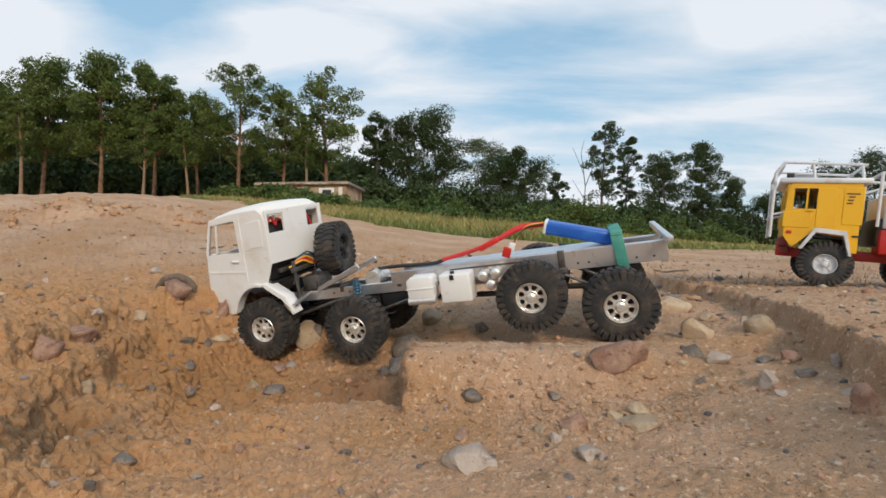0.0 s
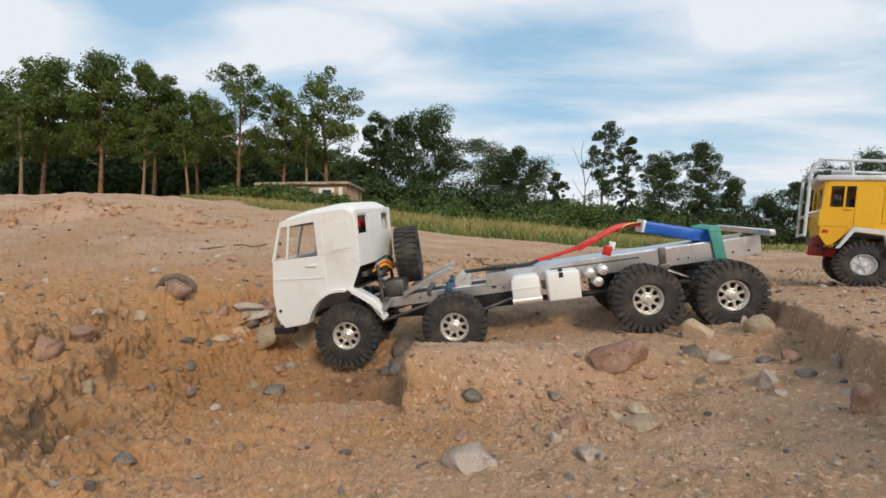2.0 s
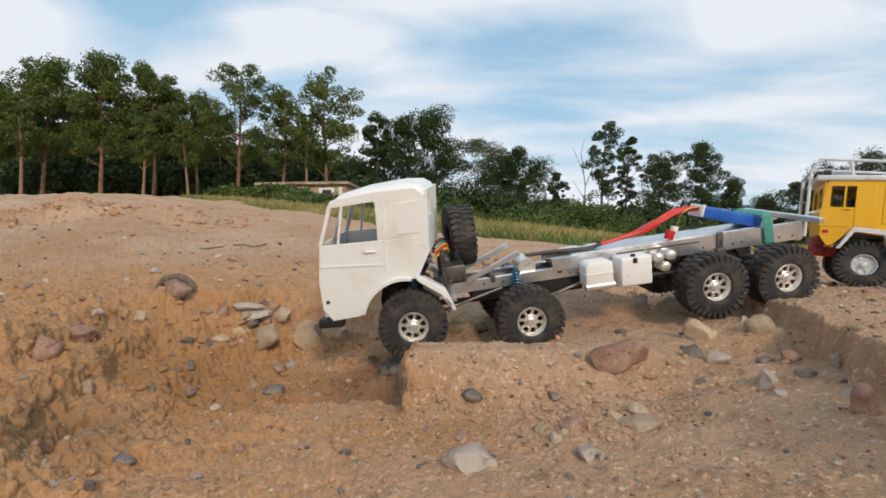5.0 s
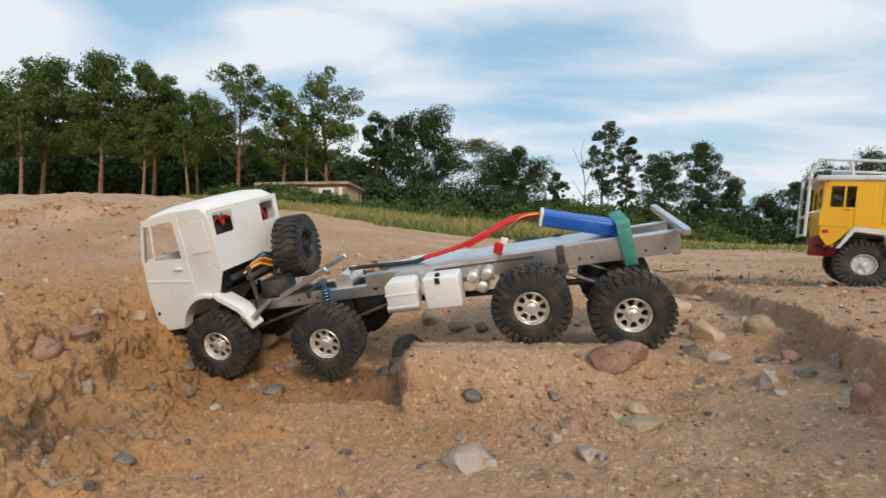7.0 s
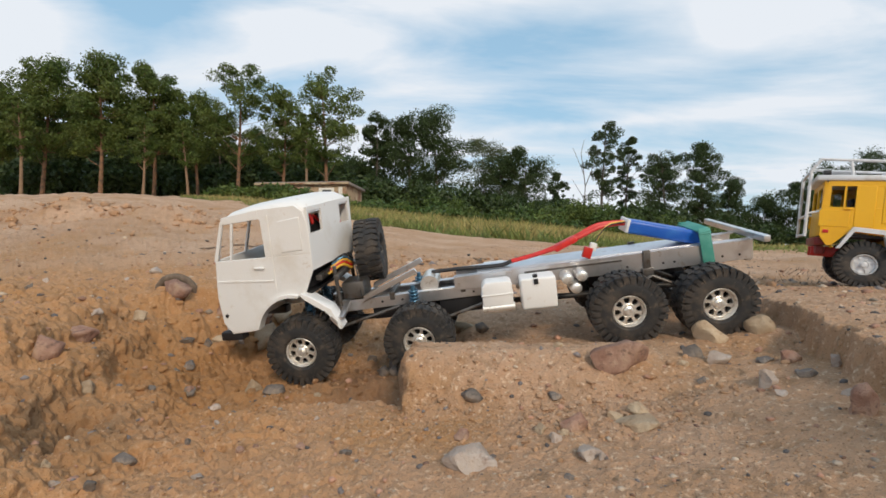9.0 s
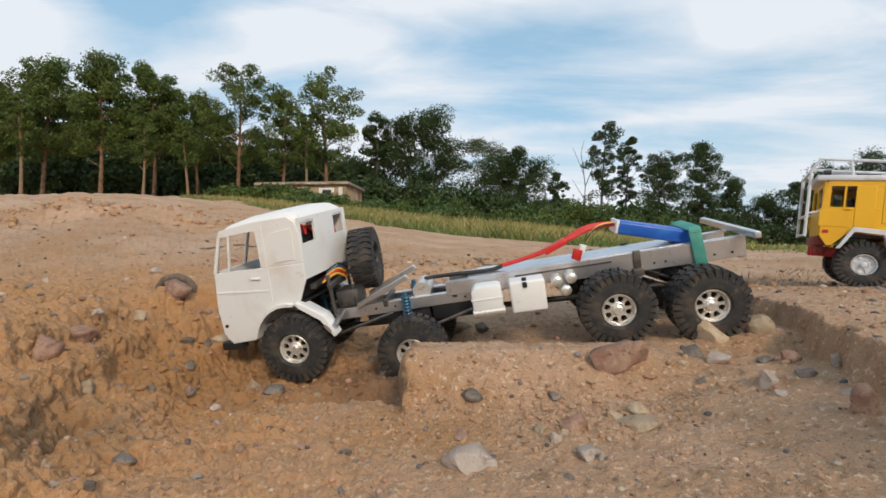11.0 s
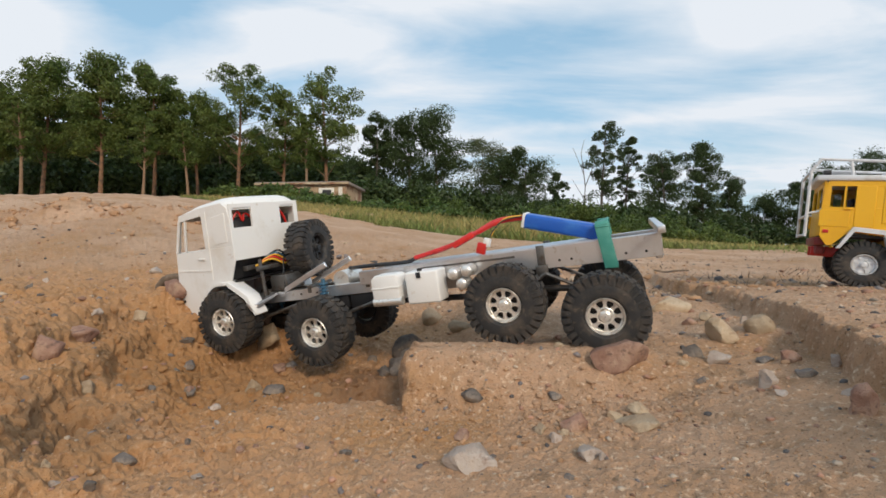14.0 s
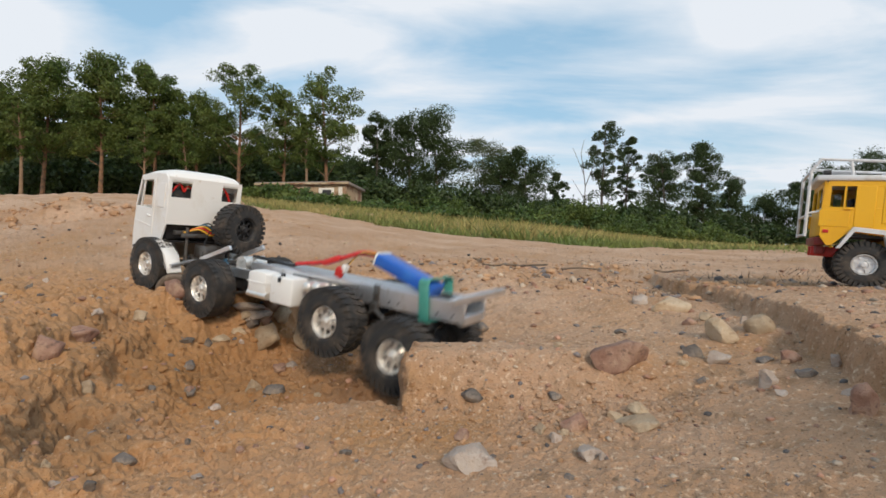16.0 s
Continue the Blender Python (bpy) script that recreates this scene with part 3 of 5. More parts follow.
    bm = bmesh.new()
    rings = []
    for x, z, half in ((REAR_X + 0.002, 0.250, 0.086), (REAR_X + 0.008, 0.264, 0.087), (REAR_X + 0.022, 0.273, 0.088), (0.745, 0.276, 0.088), (0.815, 0.272, 0.088), (0.858, 0.264, 0.087), (0.875, 0.252, 0.086), (0.880, 0.244, 0.085)):
        ring = []
        for k in range(17):
            a = math.pi * k / 16
            cy = math.copysign(abs(math.cos(a)) ** 0.45, math.cos(a))
            ring.append(bm.verts.new((x, half * 1.02 * cy, 0.244 + (z - 0.244) * abs(math.sin(a)) ** 0.55)))
        rings.append(ring)
    for a, b in zip(rings, rings[1:]):
        for k in range(16):
            bm.faces.new((a[k], a[k + 1], b[k + 1], b[k]))
    bm.faces.new(rings[0])
    part("cab_roof", bm, WHITE, truck, "", 45)
    # rear wall with two windows
    bm = bmesh.new()
    for z0, z1 in ((0.140, 0.207), (0.248, 0.256)):
        box(bm, (REAR_X + 0.002, 0, (z0 + z1) / 2), (0.005, 2 * w - 0.002, z1 - z0), 0.0)
    for y0, y1 in ((-w + 0.001, -0.078), (-0.038, 0.037), (0.083, w - 0.001)):
        box(bm, (REAR_X + 0.002, (y0 + y1) / 2, 0.2275), (0.005, y1 - y0, 0.041), 0.0)
    part("rear_wall", bm, WHITE, truck, "white cab rear wall with two open windows")
    # front: grille panel, windscreen posts, bumper
    bm = bmesh.new()
    box(bm, (0.899, 0, 0.134), (0.006, 2 * w - 0.004, 0.080), 0.002)
    box(bm, (0.874, 0, 0.246), (0.006, 2 * w - 0.010, 0.012), 0.002)
    for y in (-0.002, -w + 0.006, w - 0.006):
        box(bm, (0.888, y, 0.208), (0.005, 0.006, 0.078), 0.001, Matrix.Rotation(radians(-17), 4, "Y"))
    part("front_panel", bm, WHITE, truck)
    bm = bmesh.new()
    box(bm, (0.888, 0, 0.060), (0.030, 2 * w - 0.010, 0.062), 0.004)
    part("bumper", bm, WHITE, truck)
    bm = bmesh.new()
    box(bm, (0.795, 0, 0.096), (0.180, 2 * w - 0.012, 0.005), 0.0)
    box(bm, (0.790, 0.0, 0.130), (0.060, 0.05, 0.050), 0.004)
    # tall black block added behind the windows in place of the cab's dark inside
    box(bm, (0.738, 0, 0.165), (0.050, 2 * w - 0.02, 0.130), 0.004)
    part("cab_interior", bm, BLACK, truck, "black electronics tray in the cab, and a block that darkens the inside")
    bm = bmesh.new()
    sweep(bm, [(0.708, 0.080, 0.215), (0.704, 0.062, 0.240), (0.705, 0.050, 0.222), (0.708, 0.040, 0.236), (0.708, 0.0, 0.215), (0.706, -0.045, 0.240), (0.708, -0.07, 0.20)], 0.0026, 6)
    part("wire", bm, RED, truck, "red wire inside the cab")
    # the whole cab sits slightly askew on its mounts
    raked = Matrix(((1, 0, -0.08, 0.08 * 0.17), (0, 1, 0, 0), (0, 0, 1, 0), (0, 0, 0, 1)))
    askew = Matrix.Translation((0.744, 0, 0)) @ Matrix.Rotation(radians(-10), 4, "Z") @ Matrix.Translation((-0.75, 0, 0))
    for ob in truck.children:
        if ob not in before and not ob.name.startswith("mudguard"):
            for piece in (ob, *ob.children):
                piece.data.transform(askew @ raked)


def make_truck():
    truck = thing("model_truck", "white eight-wheeled model lorry with bare aluminium chassis on sand", "model truck")
    make_cab(truck)
    # chassis rails
    for sign in (1, -1):
        bm = bmesh.new()
        y = sign * 0.040
        prism(bm, [(-0.094, 0.054), (-0.094, 0.090), (0.060, 0.088), (0.455, 0.082), (0.455, 0.056), (0.100, 0.052)], y - 0.0015, y + 0.0015, 0.0006, 1)
        prism(bm, [(-0.094, 0.088), (-0.094, 0.0905), (0.060, 0.0885), (0.455, 0.0825), (0.455, 0.080), (0.060, 0.086)], y - sign * 0.014, y, 0)
        prism(bm, [(-0.094, 0.054), (-0.094, 0.0565), (0.100, 0.0545), (0.100, 0.052)], y - sign * 0.014, y, 0)
        part("rear_rail", bm, ALU, truck)
        bm = bmesh.new()
        prism(bm, [(0.400, 0.040), (0.400, 0.062), (0.720, 0.058), (0.720, 0.036)], y - 0.0035, y - 0.0015 if sign > 0 else y + 0.0015, 0.0005, 1)
        prism(bm, [(0.400, 0.0595), (0.400, 0.062), (0.720, 0.058), (0.720, 0.0555)], y - sign * 0.014, y - sign * 0.002, 0)
        part("front_rail", bm, ALU, truck)
        bm = bmesh.new()
        prism(bm, [(0.522, 0.101), (0.527, 0.111), (0.634, 0.068), (0.636, 0.056)], y + sign * 0.004, y + sign * 0.010, 0.001, 1)
        part("side_strut", bm, ALU, truck)
        bm = bmesh.new()
        box(bm, (0.668, sign * 0.070, 0.050), (0.010, 0.062, 0.007), 0.001, Matrix.Rotation(radians(-12 * sign), 4, "X"))
        part("mudguard_arm", bm, ALU, truck)
        bm = bmesh.new()
        box(bm, (0.095, y + sign * 0.003, 0.072), (0.013, 0.004, 0.040), 0.0006)
        box(bm, (0.095, y + sign * 0.006, 0.050), (0.020, 0.008, 0.018), 0.001)
        part("bogie_bracket", bm, STEEL, truck)
        # bolt holes along the rails
        for x in (-0.070, -0.040, 0.045, 0.065, 0.13, 0.24, 0.30, 0.42, 0.56, 0.60):
            z = 0.064 if x < 0.4 else 0.050
            bm = bmesh.new()
            tube(bm, (x, y + sign * 0.0012, z), (x, y + sign * 0.0024, z), 0.0022, 8)
            part("bolt", bm, BLACK, truck)
        bm = bmesh.new()
        prism(bm, [(0.14, 0.0795), (0.32, 0.0775), (0.32, 0.0740), (0.14, 0.0760)], y + sign * 0.0012, y + sign * 0.0030, 0)
        part("slot", bm, STEEL, truck)
    # inner deck and cross members
    bm = bmesh.new()
    box(bm, (0.20, 0, 0.0865), (0.42, 0.062, 0.002), 0, Matrix.Rotation(radians(0.9), 4, "Y"))
    part("deck_plate", bm, ALU, truck)
    for x in (-0.088, 0.095, 0.28, 0.44, 0.58, 0.69):
        bm = bmesh.new()
        box(bm, (x, 0, 0.058), (0.010, 0.078, 0.016), 0.001)
        part("cross_member", bm, ALU if x < 0.3 else STEEL, truck)
    bm = bmesh.new()
    box(bm, (-0.092, -0.020, 0.099), (0.011, 0.215, 0.011), 0.001)
    box(bm, (-0.092, -0.020, 0.099), (0.0115, 0.205, 0.006), 0.0)
    part("tail_bar", bm, ALU, truck, "square aluminium bar across the tail")
    # battery with strap and leads
    tilt = Matrix.Rotation(radians(-17), 4, "Y")
    bm = bmesh.new()
    box(bm, (0.054, 0.004, 0.117), (0.142, 0.046, 0.025), 0.005, tilt, 3)
    battery = part("battery", bm, BLUE, truck, "blue shrink-wrapped battery pack")
    bm = bmesh.new()
    box(bm, (0.119, 0.004, 0.138), (0.006, 0.0465, 0.0255), 0.002, tilt)
    part("label_band", bm, WHITE, battery, "pale end cap")
    bm = bmesh.new()
    box(bm, (-0.012, 0.0455, 0.080), (0.021, 0.003, 0.072), 0.001, Matrix.Rotation(radians(7), 4, "Y"))
    box(bm, (-0.012, -0.0455, 0.080), (0.021, 0.003, 0.072), 0.001, Matrix.Rotation(radians(7), 4, "Y"))
    box(bm, (-0.008, 0, 0.1175), (0.021, 0.084, 0.003), 0.001, Matrix.Rotation(radians(14), 4, "Y"))
    for sign in (1, -1):
        box(bm, (-0.009, sign * 0.0435, 0.115), (0.021, 0.003, 0.012), 0.001, Matrix.Rotation(radians(sign * 38), 4, "X"))
    box(bm, (-0.016, 0, 0.044), (0.021, 0.090, 0.003), 0.001)
    part("strap", bm, GREEN, truck, "green rubber band round battery and rail")
    for dy, path, mat, r, label in (
            (0.006, [(0.122, 0.012, 0.142), (0.165, 0.014, 0.141), (0.205, 0.018, 0.128), (0.245, 0.022, 0.114), (0.30, 0.020, 0.102), (0.34, 0.016, 0.095)], RED, 0.0042, "red battery lead"),
            (0.0, [(0.122, 0.002, 0.143), (0.170, 0.004, 0.143), (0.215, 0.008, 0.126), (0.26, 0.012, 0.110), (0.30, 0.012, 0.100)], RED, 0.0042, "red battery lead"),
            (0.0, [(0.30, 0.013, 0.1005), (0.335, 0.012, 0.095), (0.365, 0.010, 0.088), (0.44, 0.004, 0.089), (0.50, 0.0, 0.088)], BLACK, 0.0040, "black lead"),
            (0.0, [(0.122, 0.016, 0.146), (0.150, 0.022, 0.146), (0.168, 0.026, 0.134), (0.180, 0.030, 0.118)], YELLOW_WIRE, 0.0014, "thin balance wires"),
            (0.0, [(0.122, 0.018, 0.145), (0.154, 0.024, 0.143), (0.172, 0.028, 0.130), (0.182, 0.031, 0.117)], BLACK, 0.0012, "thin balance wires")):
        bm = bmesh.new()
        sweep(bm, path, r)
        part("cable", bm, mat, truck, label)
    bm = bmesh.new()
    box(bm, (0.236, 0.016, 0.117), (0.046, 0.020, 0.012), 0.003, Matrix.Rotation(radians(22), 4, "Y"))
    part("connector", bm, RED, truck, "red insulated plug")
    bm = bmesh.new()
    box(bm, (0.188, 0.032, 0.108), (0.012, 0.010, 0.015), 0.001, Matrix.Rotation(radians(-20), 4, "Y"))
    part("balance_plug", bm, WHITE, truck, "white balance plug")
    bm = bmesh.new()
    box(bm, (0.199, 0.034, 0.099), (0.016, 0.010, 0.020), 0.001, Matrix.Rotation(radians(-20), 4, "Y"))
    part("balance_socket", bm, RED_PAINT, truck, "small dark red socket")
    # tanks on both sides
    for sign in (1, -1):
        bm = bmesh.new()
        prism(bm, [(0.348, 0.026), (0.348, 0.072), (0.355, 0.076), (0.396, 0.076), (0.404, 0.068), (0.404, 0.026)], sign * 0.050, sign * 0.088, 0.003)
        box(bm, (0.376, sign * 0.069, 0.052), (0.058, 0.041, 0.002), 0)
        tank = part("battery_box", bm, WHITE, truck, "white plastic battery box")
        bm = bmesh.new()
        tube(bm, (0.346, sign * 0.082, 0.026), (0.405, sign * 0.082, 0.026), 0.008, 16)
        part("air_cylinder", bm, CHROME, tank)
        bm = bmesh.new()
        box(bm, (0.301, sign * 0.068, 0.047), (0.064, 0.044, 0.058), 0.004, None, 3)
        tank = part("fuel_tank", bm, WHITE, truck, "white plastic fuel tank")
        bm = bmesh.new()
        tube(bm, (0.305, sign * 0.082, 0.074), (0.305, sign * 0.082, 0.081), 0.0045, 10)
        box(bm, (0.305, sign * 0.0912, 0.070), (0.008, 0.002, 0.010), 0)
        part("cap", bm, BLACK, tank)
        for x, z in ((0.246, 0.063), (0.220, 0.066), (0.232, 0.044)):
            bm = bmesh.new()
            tube(bm, (x, sign * 0.046, z), (x, sign * 0.074, z), 0.0105, 18)
            bmesh.ops.create_uvsphere(bm, u_segments=16, v_segments=8, radius=0.0105, matrix=Matrix.Translation((x, sign * 0.074, z)) @ Matrix.Diagonal((1, 0.45, 1, 1)))
            part("air_tank", bm, CHROME, truck, "polished air tank")
    # drive line, gear box, servo and receiver
    bm = bmesh.new()
    box(bm, (0.44, 0, 0.030), (0.10, 0.066, 0.044), 0.004)
    box(bm, (0.56, 0, 0.026), (0.13, 0.060, 0.030), 0.004)
    part("gearbox", bm, BLACK, truck)
    bm = bmesh.new()
    tube(bm, (0.505, 0.030, 0.070), (0.505, -0.030, 0.070), 0.018, 20)
    part("winch_motor", bm, CHROME, truck)
    bm = bmesh.new()
    box(bm, (0.655, 0.010, 0.078), (0.044, 0.058, 0.034), 0.003)
    part("receiver_box", bm, STEEL, truck)
    bm = bmesh.new()
    box(bm, (0.705, 0, 0.120), (0.012, 0.150, 0.010), 0.001)
    for y in (0.058, -0.058):
        tube(bm, (0.678, y, 0.055), (0.678, y, 0.135), 0.004, 8)
    box(bm, (0.672, 0, 0.116), (0.010, 0.150, 0.009), 0.001)
    part("cab_mount", bm, STEEL, truck)
    for k, (mat, r) in enumerate(((YELLOW_WIRE, 0.0022), (RED, 0.0020), (YELLOW_WIRE, 0.0018), (BLUE_SPRING, 0.0018), (BLACK, 0.0022))):
        bm = bmesh.new()
        z = 0.122 + 0.004 * k
        sweep(bm, [(0.69, 0.060 - 0.01 * k, z), (0.668, 0.035 - 0.006 * k, z + 0.010), (0.660, 0.005 - 0.004 * k, z - 0.004), (0.672, -0.03, z + 0.004), (0.69, -0.05 + 0.01 * k, z - 0.012)], r, 6)
        part("wire", bm, mat, truck)
    bm = bmesh.new()
    sweep(bm, [(0.660, 0.0, 0.13), (0.648, 0.02, 0.128), (0.642, 0.034, 0.100), (0.640, 0.040, 0.066)], 0.0013, 6)
    part("wire", bm, BLACK, truck)
    for x0, x1 in ((0.527, 0.751), (0.153, 0.44), (0.0, 0.153)):
        bm = bmesh.new()
        tube(bm, (x0, -0.004, 0.004), (x1, -0.004, 0.012), 0.006, 10)
        part("drive_shaft", bm, BLACK, truck)
    for sign in (1, -1):
        for x0, z0, x1, z1 in ((0.735, 0.0, 0.565, 0.040), (0.515, -0.002, 0.395, 0.030), (0.16, 0.0, 0.09, 0.045), (0.0, 0.0, 0.09, 0.045)):
            bm = bmesh.new()
            tube(bm, (x0, sign * 0.056, z0), (x1, sign * 0.050, z1), 0.0032, 8)
            part("link_rod", bm, STEEL, truck)
        for x in (0.535, 0.742):
            bm = bmesh.new()
            tube(bm, (x, sign * 0.056, 0.004), (x, sign * 0.050, 0.078), 0.0045, 10)
            for k in range(9):
                lift = Matrix.Translation((x, sign * (0.056 - 0.0006 * k), 0.018 + 0.0062 * k)) @ Matrix.Rotation(radians(90), 4, "X")
                ring = bmesh.new()
                lathe(ring, [(0.0085 + 0.0016 * math.cos(a), 0.0016 * math.sin(a)) for a in np.radians(np.arange(0, 360, 60))], 14, closed=True)
                bmesh.ops.transform(ring, matrix=lift, verts=ring.verts)
                me = bpy.data.meshes.new("coil")
                ring.to_mesh(me)
                ring.free()
                bm.from_mesh(me)
            part("shock_absorber", bm, BLUE_SPRING, truck, "blue coil-over shock absorber")
    # spare wheel behind the cab
    store = {"metal": CHROME, "rim_label": "polished wheel with eight oval windows"}
    wheels, axles = [], []
    for x, y, z in AXLES:
        bm = bmesh.new()
        tube(bm, (0, -0.086, 0), (0, 0.086, 0), 0.0085, 12)
        bmesh.ops.create_uvsphere(bm, u_segments=16, v_segments=10, radius=0.021, matrix=Matrix.Translation((0, -0.004, 0)))
        box(bm, (0, 0.05, 0.004), (0.020, 0.014, 0.026), 0.003)
        box(bm, (0, -0.05, 0.004), (0.020, 0.014, 0.026), 0.003)
        axle = part("axle", bm, BLACK, truck)
        axle.location = (x, 0, z)
        axles.append(axle)
        for sign in (1, -1):
            wheels.append((wheel_parts(truck, store), x, sign * y, z, sign))
    spare_store = {"metal": BLACK, "rim_label": "black wheel of the spare"}
    spare = wheel_parts(truck, spare_store)
    spare["label"] = "spare wheel strapped behind the cab"
    spare.matrix_basis = pose(0.629, -0.052, 0.140, 0, 8, 95)
    return truck, axles, wheels


truck, axles, wheels = make_truck()


# ---- the yellow model truck ----
def make_yellow():
    """Its space: x forwards, y to its left, z up; the front axle at x = 0, z = 0."""
    t = thing("expedition_truck", "yellow model expedition lorry with silver roof rack on sand", "model truck")
    front, rear, half, top = 0.086, -0.066, 0.112, 0.196
    for sign in (1, -1):
        bm = bmesh.new()
        y0, y1 = sign * (half - 0.005), sign * half
        prism(bm, [(front, 0.055), (front, 0.128), (rear, 0.128), (rear, 0.020), (-0.048, 0.020), (-0.044, 0.060), (0.028, 0.068), (0.060, 0.030), (0.070, 0.030)], y0, y1, 0.001, 1)
        prism(bm, [(front, 0.128), (front - 0.016, 0.128), (front - 0.016, 0.180), (front - 0.004, 0.180)], y0, y1)
        prism(bm, [(front - 0.042, 0.128), (front - 0.046, 0.128), (front - 0.046, 0.180), (front - 0.042, 0.180)], y0, y1)
        prism(bm, [(front - 0.070, 0.128), (rear, 0.128), (rear, 0.180), (front - 0.070, 0.180)], y0, y1)
        prism(bm, [(front - 0.004, 0.180), (rear, 0.180), (rear, top), (front - 0.010, top)], y0, y1, 0.001, 1)
        part("side_wall", bm, YELLOW, t)
        bm = bmesh.new()
        prism(bm, [(front - 0.012, 0.132), (front - 0.074, 0.132), (front - 0.074, 0.186), (front - 0.014, 0.186)], y0 - sign * 0.001, y0 - sign * 0.003)
        pane = part("window_pane", bm, GLASS, t, "dark window glass")
        pane.visible_shadow = False
        for x0, x1, z0, z1 in ((0.022, -0.016, 0.080, 0.182), (-0.030, -0.070, 0.090, 0.184), (0.090, 0.030, 0.078, 0.120)):
            bm = bmesh.new()
            box(bm, ((x0 + x1) / 2, y1, (z0 + z1) / 2), (abs(x0 - x1), 0.0030, z1 - z0), 0.0012, None, 1)
            part("panel", bm, YELLOW, t)
        for k in range(4):
            bm = bmesh.new()
            box(bm, (-0.048 + 0.002 * k, y1 + sign * 0.0018, 0.168 - 0.008 * k), (0.026 if k == 0 else 0.012, 0.001, 0.0032), 0)
            part("lettering_bar", bm, BLACK, t)
        bm = bmesh.new()
        box(bm, (-0.062, y1 + sign * 0.0008, 0.062), (0.018, 0.001, 0.005), 0)
        part("lettering_bar", bm, BLACK, t)
        bm = bmesh.new()
        box(bm, (0.034, y1 + sign * 0.003, 0.124), (0.014, 0.004, 0.004), 0.001)
        part("door_handle", bm, YELLOW, t)
        # angular mudguard
        bm = bmesh.new()
        outer = [(0.072, 0.024), (0.036, 0.080), (-0.042, 0.074), (-0.058, 0.012), (-0.050, 0.012), (-0.036, 0.064), (0.032, 0.069), (0.062, 0.024)]
        prism(bm, outer, sign * (half - 0.010), sign * (half + 0.010), 0.001, 1)
        part("mudguard", bm, SILVER_PAINT, t)
    bm = bmesh.new()
    box(bm, (rear + 0.002, 0, 0.108), (0.005, 2 * half - 0.01, 0.172), 0)
    part("back_wall", bm, YELLOW, t)
    bm = bmesh.new()
    box(bm, (front - 0.003, 0, 0.090), (0.006, 2 * half - 0.004, 0.072), 0.001)
    box(bm, (front - 0.004, 0, 0.186), (0.006, 2 * half - 0.004, 0.014), 0.001)
    for y in (-half + 0.008, 0, half - 0.008):
        box(bm, (front - 0.003, y, 0.152), (0.006, 0.012, 0.056), 0.001)
    part("front_wall", bm, YELLOW, t)
    bm = bmesh.new()
    box(bm, (front - 0.008, 0, 0.152), (0.002, 2 * half - 0.02, 0.056), 0)
    part("windscreen", bm, GLASS, t).visible_shadow = False
    bm = bmesh.new()
    box(bm, (0.010, 0, top + 0.005), (0.186, 2 * half + 0.010, 0.014), 0.004)
    part("roof", bm, SILVER_PAINT, t, "silver flat roof")
    bm = bmesh.new()
    box(bm, (0.050, 0.02, top + 0.019), (0.060, 0.11, 0.014), 0.003)
    part("roof_box", bm, GREY_PAINT, t)
    bm = bmesh.new()
    box(bm, (0.0, 0, 0.058), (0.15, 0.20, 0.006), 0)
    for y in (0.05, -0.05):
        box(bm, (0.03, y, 0.095), (0.035, 0.05, 0.055), 0.006)
        box(bm, (0.008, y, 0.135), (0.010, 0.05, 0.055), 0.004)
    part("interior", bm, BLACK, t)
    # roll cage and rack
    cage = ((front + 0.028, 0.05), (front + 0.028, 0.222), (front + 0.010, 0.250))
    for sign in (1, -1):
        y = sign * (half - 0.012)
        bm = bmesh.new()
        for p, q in zip(cage, cage[1:]):
            tube(bm, (p[0], y, p[1]), (q[0], y, q[1]), 0.0038, 8)
        tube(bm, (front + 0.010, y, 0.250), (rear - 0.005, y, 0.241), 0.0036, 8)
        for x in (0.03, rear):
            tube(bm, (x, y, top + 0.010), (x + 0.006, y, 0.244), 0.0034, 8)
        tube(bm, (front + 0.028, y, 0.110), (front - 0.002, y, 0.118), 0.003, 8)
        part("cage_tube", bm, SILVER_PAINT, t, "silver tubular cage")
    for x, z in ((front + 0.010, 0.250), (front + 0.028, 0.218), (front + 0.028, 0.105), (front + 0.028, 0.055), (rear, 0.241)):
        bm = bmesh.new()
        tube(bm, (x, -half + 0.012, z), (x, half - 0.012, z), 0.0034, 8)
        part("cage_bar", bm, SILVER_PAINT, t)
    for sign in (1, -1):
        bm = bmesh.new()
        tube(bm, (front - 0.012, sign * (half - 0.01), top + 0.018), (front + 0.004, sign * (half - 0.01), top + 0.018), 0.008, 14)
        part("spot_lamp", bm, BLACK, t)
        bm = bmesh.new()
        box(bm, (front - 0.012, sign * (half + 0.001), 0.066), (0.012, 0.003, 0.008), 0.001)
        part("marker_light", bm, RED_PAINT, t)
    bm = bmesh.new()
    box(bm, (front - 0.004, 0, 0.040), (0.022, 2 * half - 0.03, 0.022), 0.004)
    box(bm, (front - 0.010, 0, 0.018), (0.020, 0.14, 0.022), 0.004)
    part("bumper", bm, DARK_RED, t, "dark red front bumper and winch")
    bm = bmesh.new()
    tube(bm, (front - 0.006, half - 0.016, 0.052), (front - 0.030, half - 0.016, 0.026), 0.003, 8)
    tube(bm, (front - 0.030, half - 0.016, 0.026), (0.056, half - 0.016, 0.028), 0.003, 8)
    part("step", bm, YELLOW, t)
    # chassis, body behind the cab
    for sign in (1, -1):
        bm = bmesh.new()
        box(bm, (-0.23, sign * 0.035, 0.026), (0.66, 0.008, 0.026), 0.001)
        part("chassis_rail", bm, RED_PAINT, t)
    bm = bmesh.new()
    box(bm, (-0.125, 0, 0.076), (0.050, 0.19, 0.070), 0.004)
    part("tank", bm, BLACK, t)
    bm = bmesh.new()
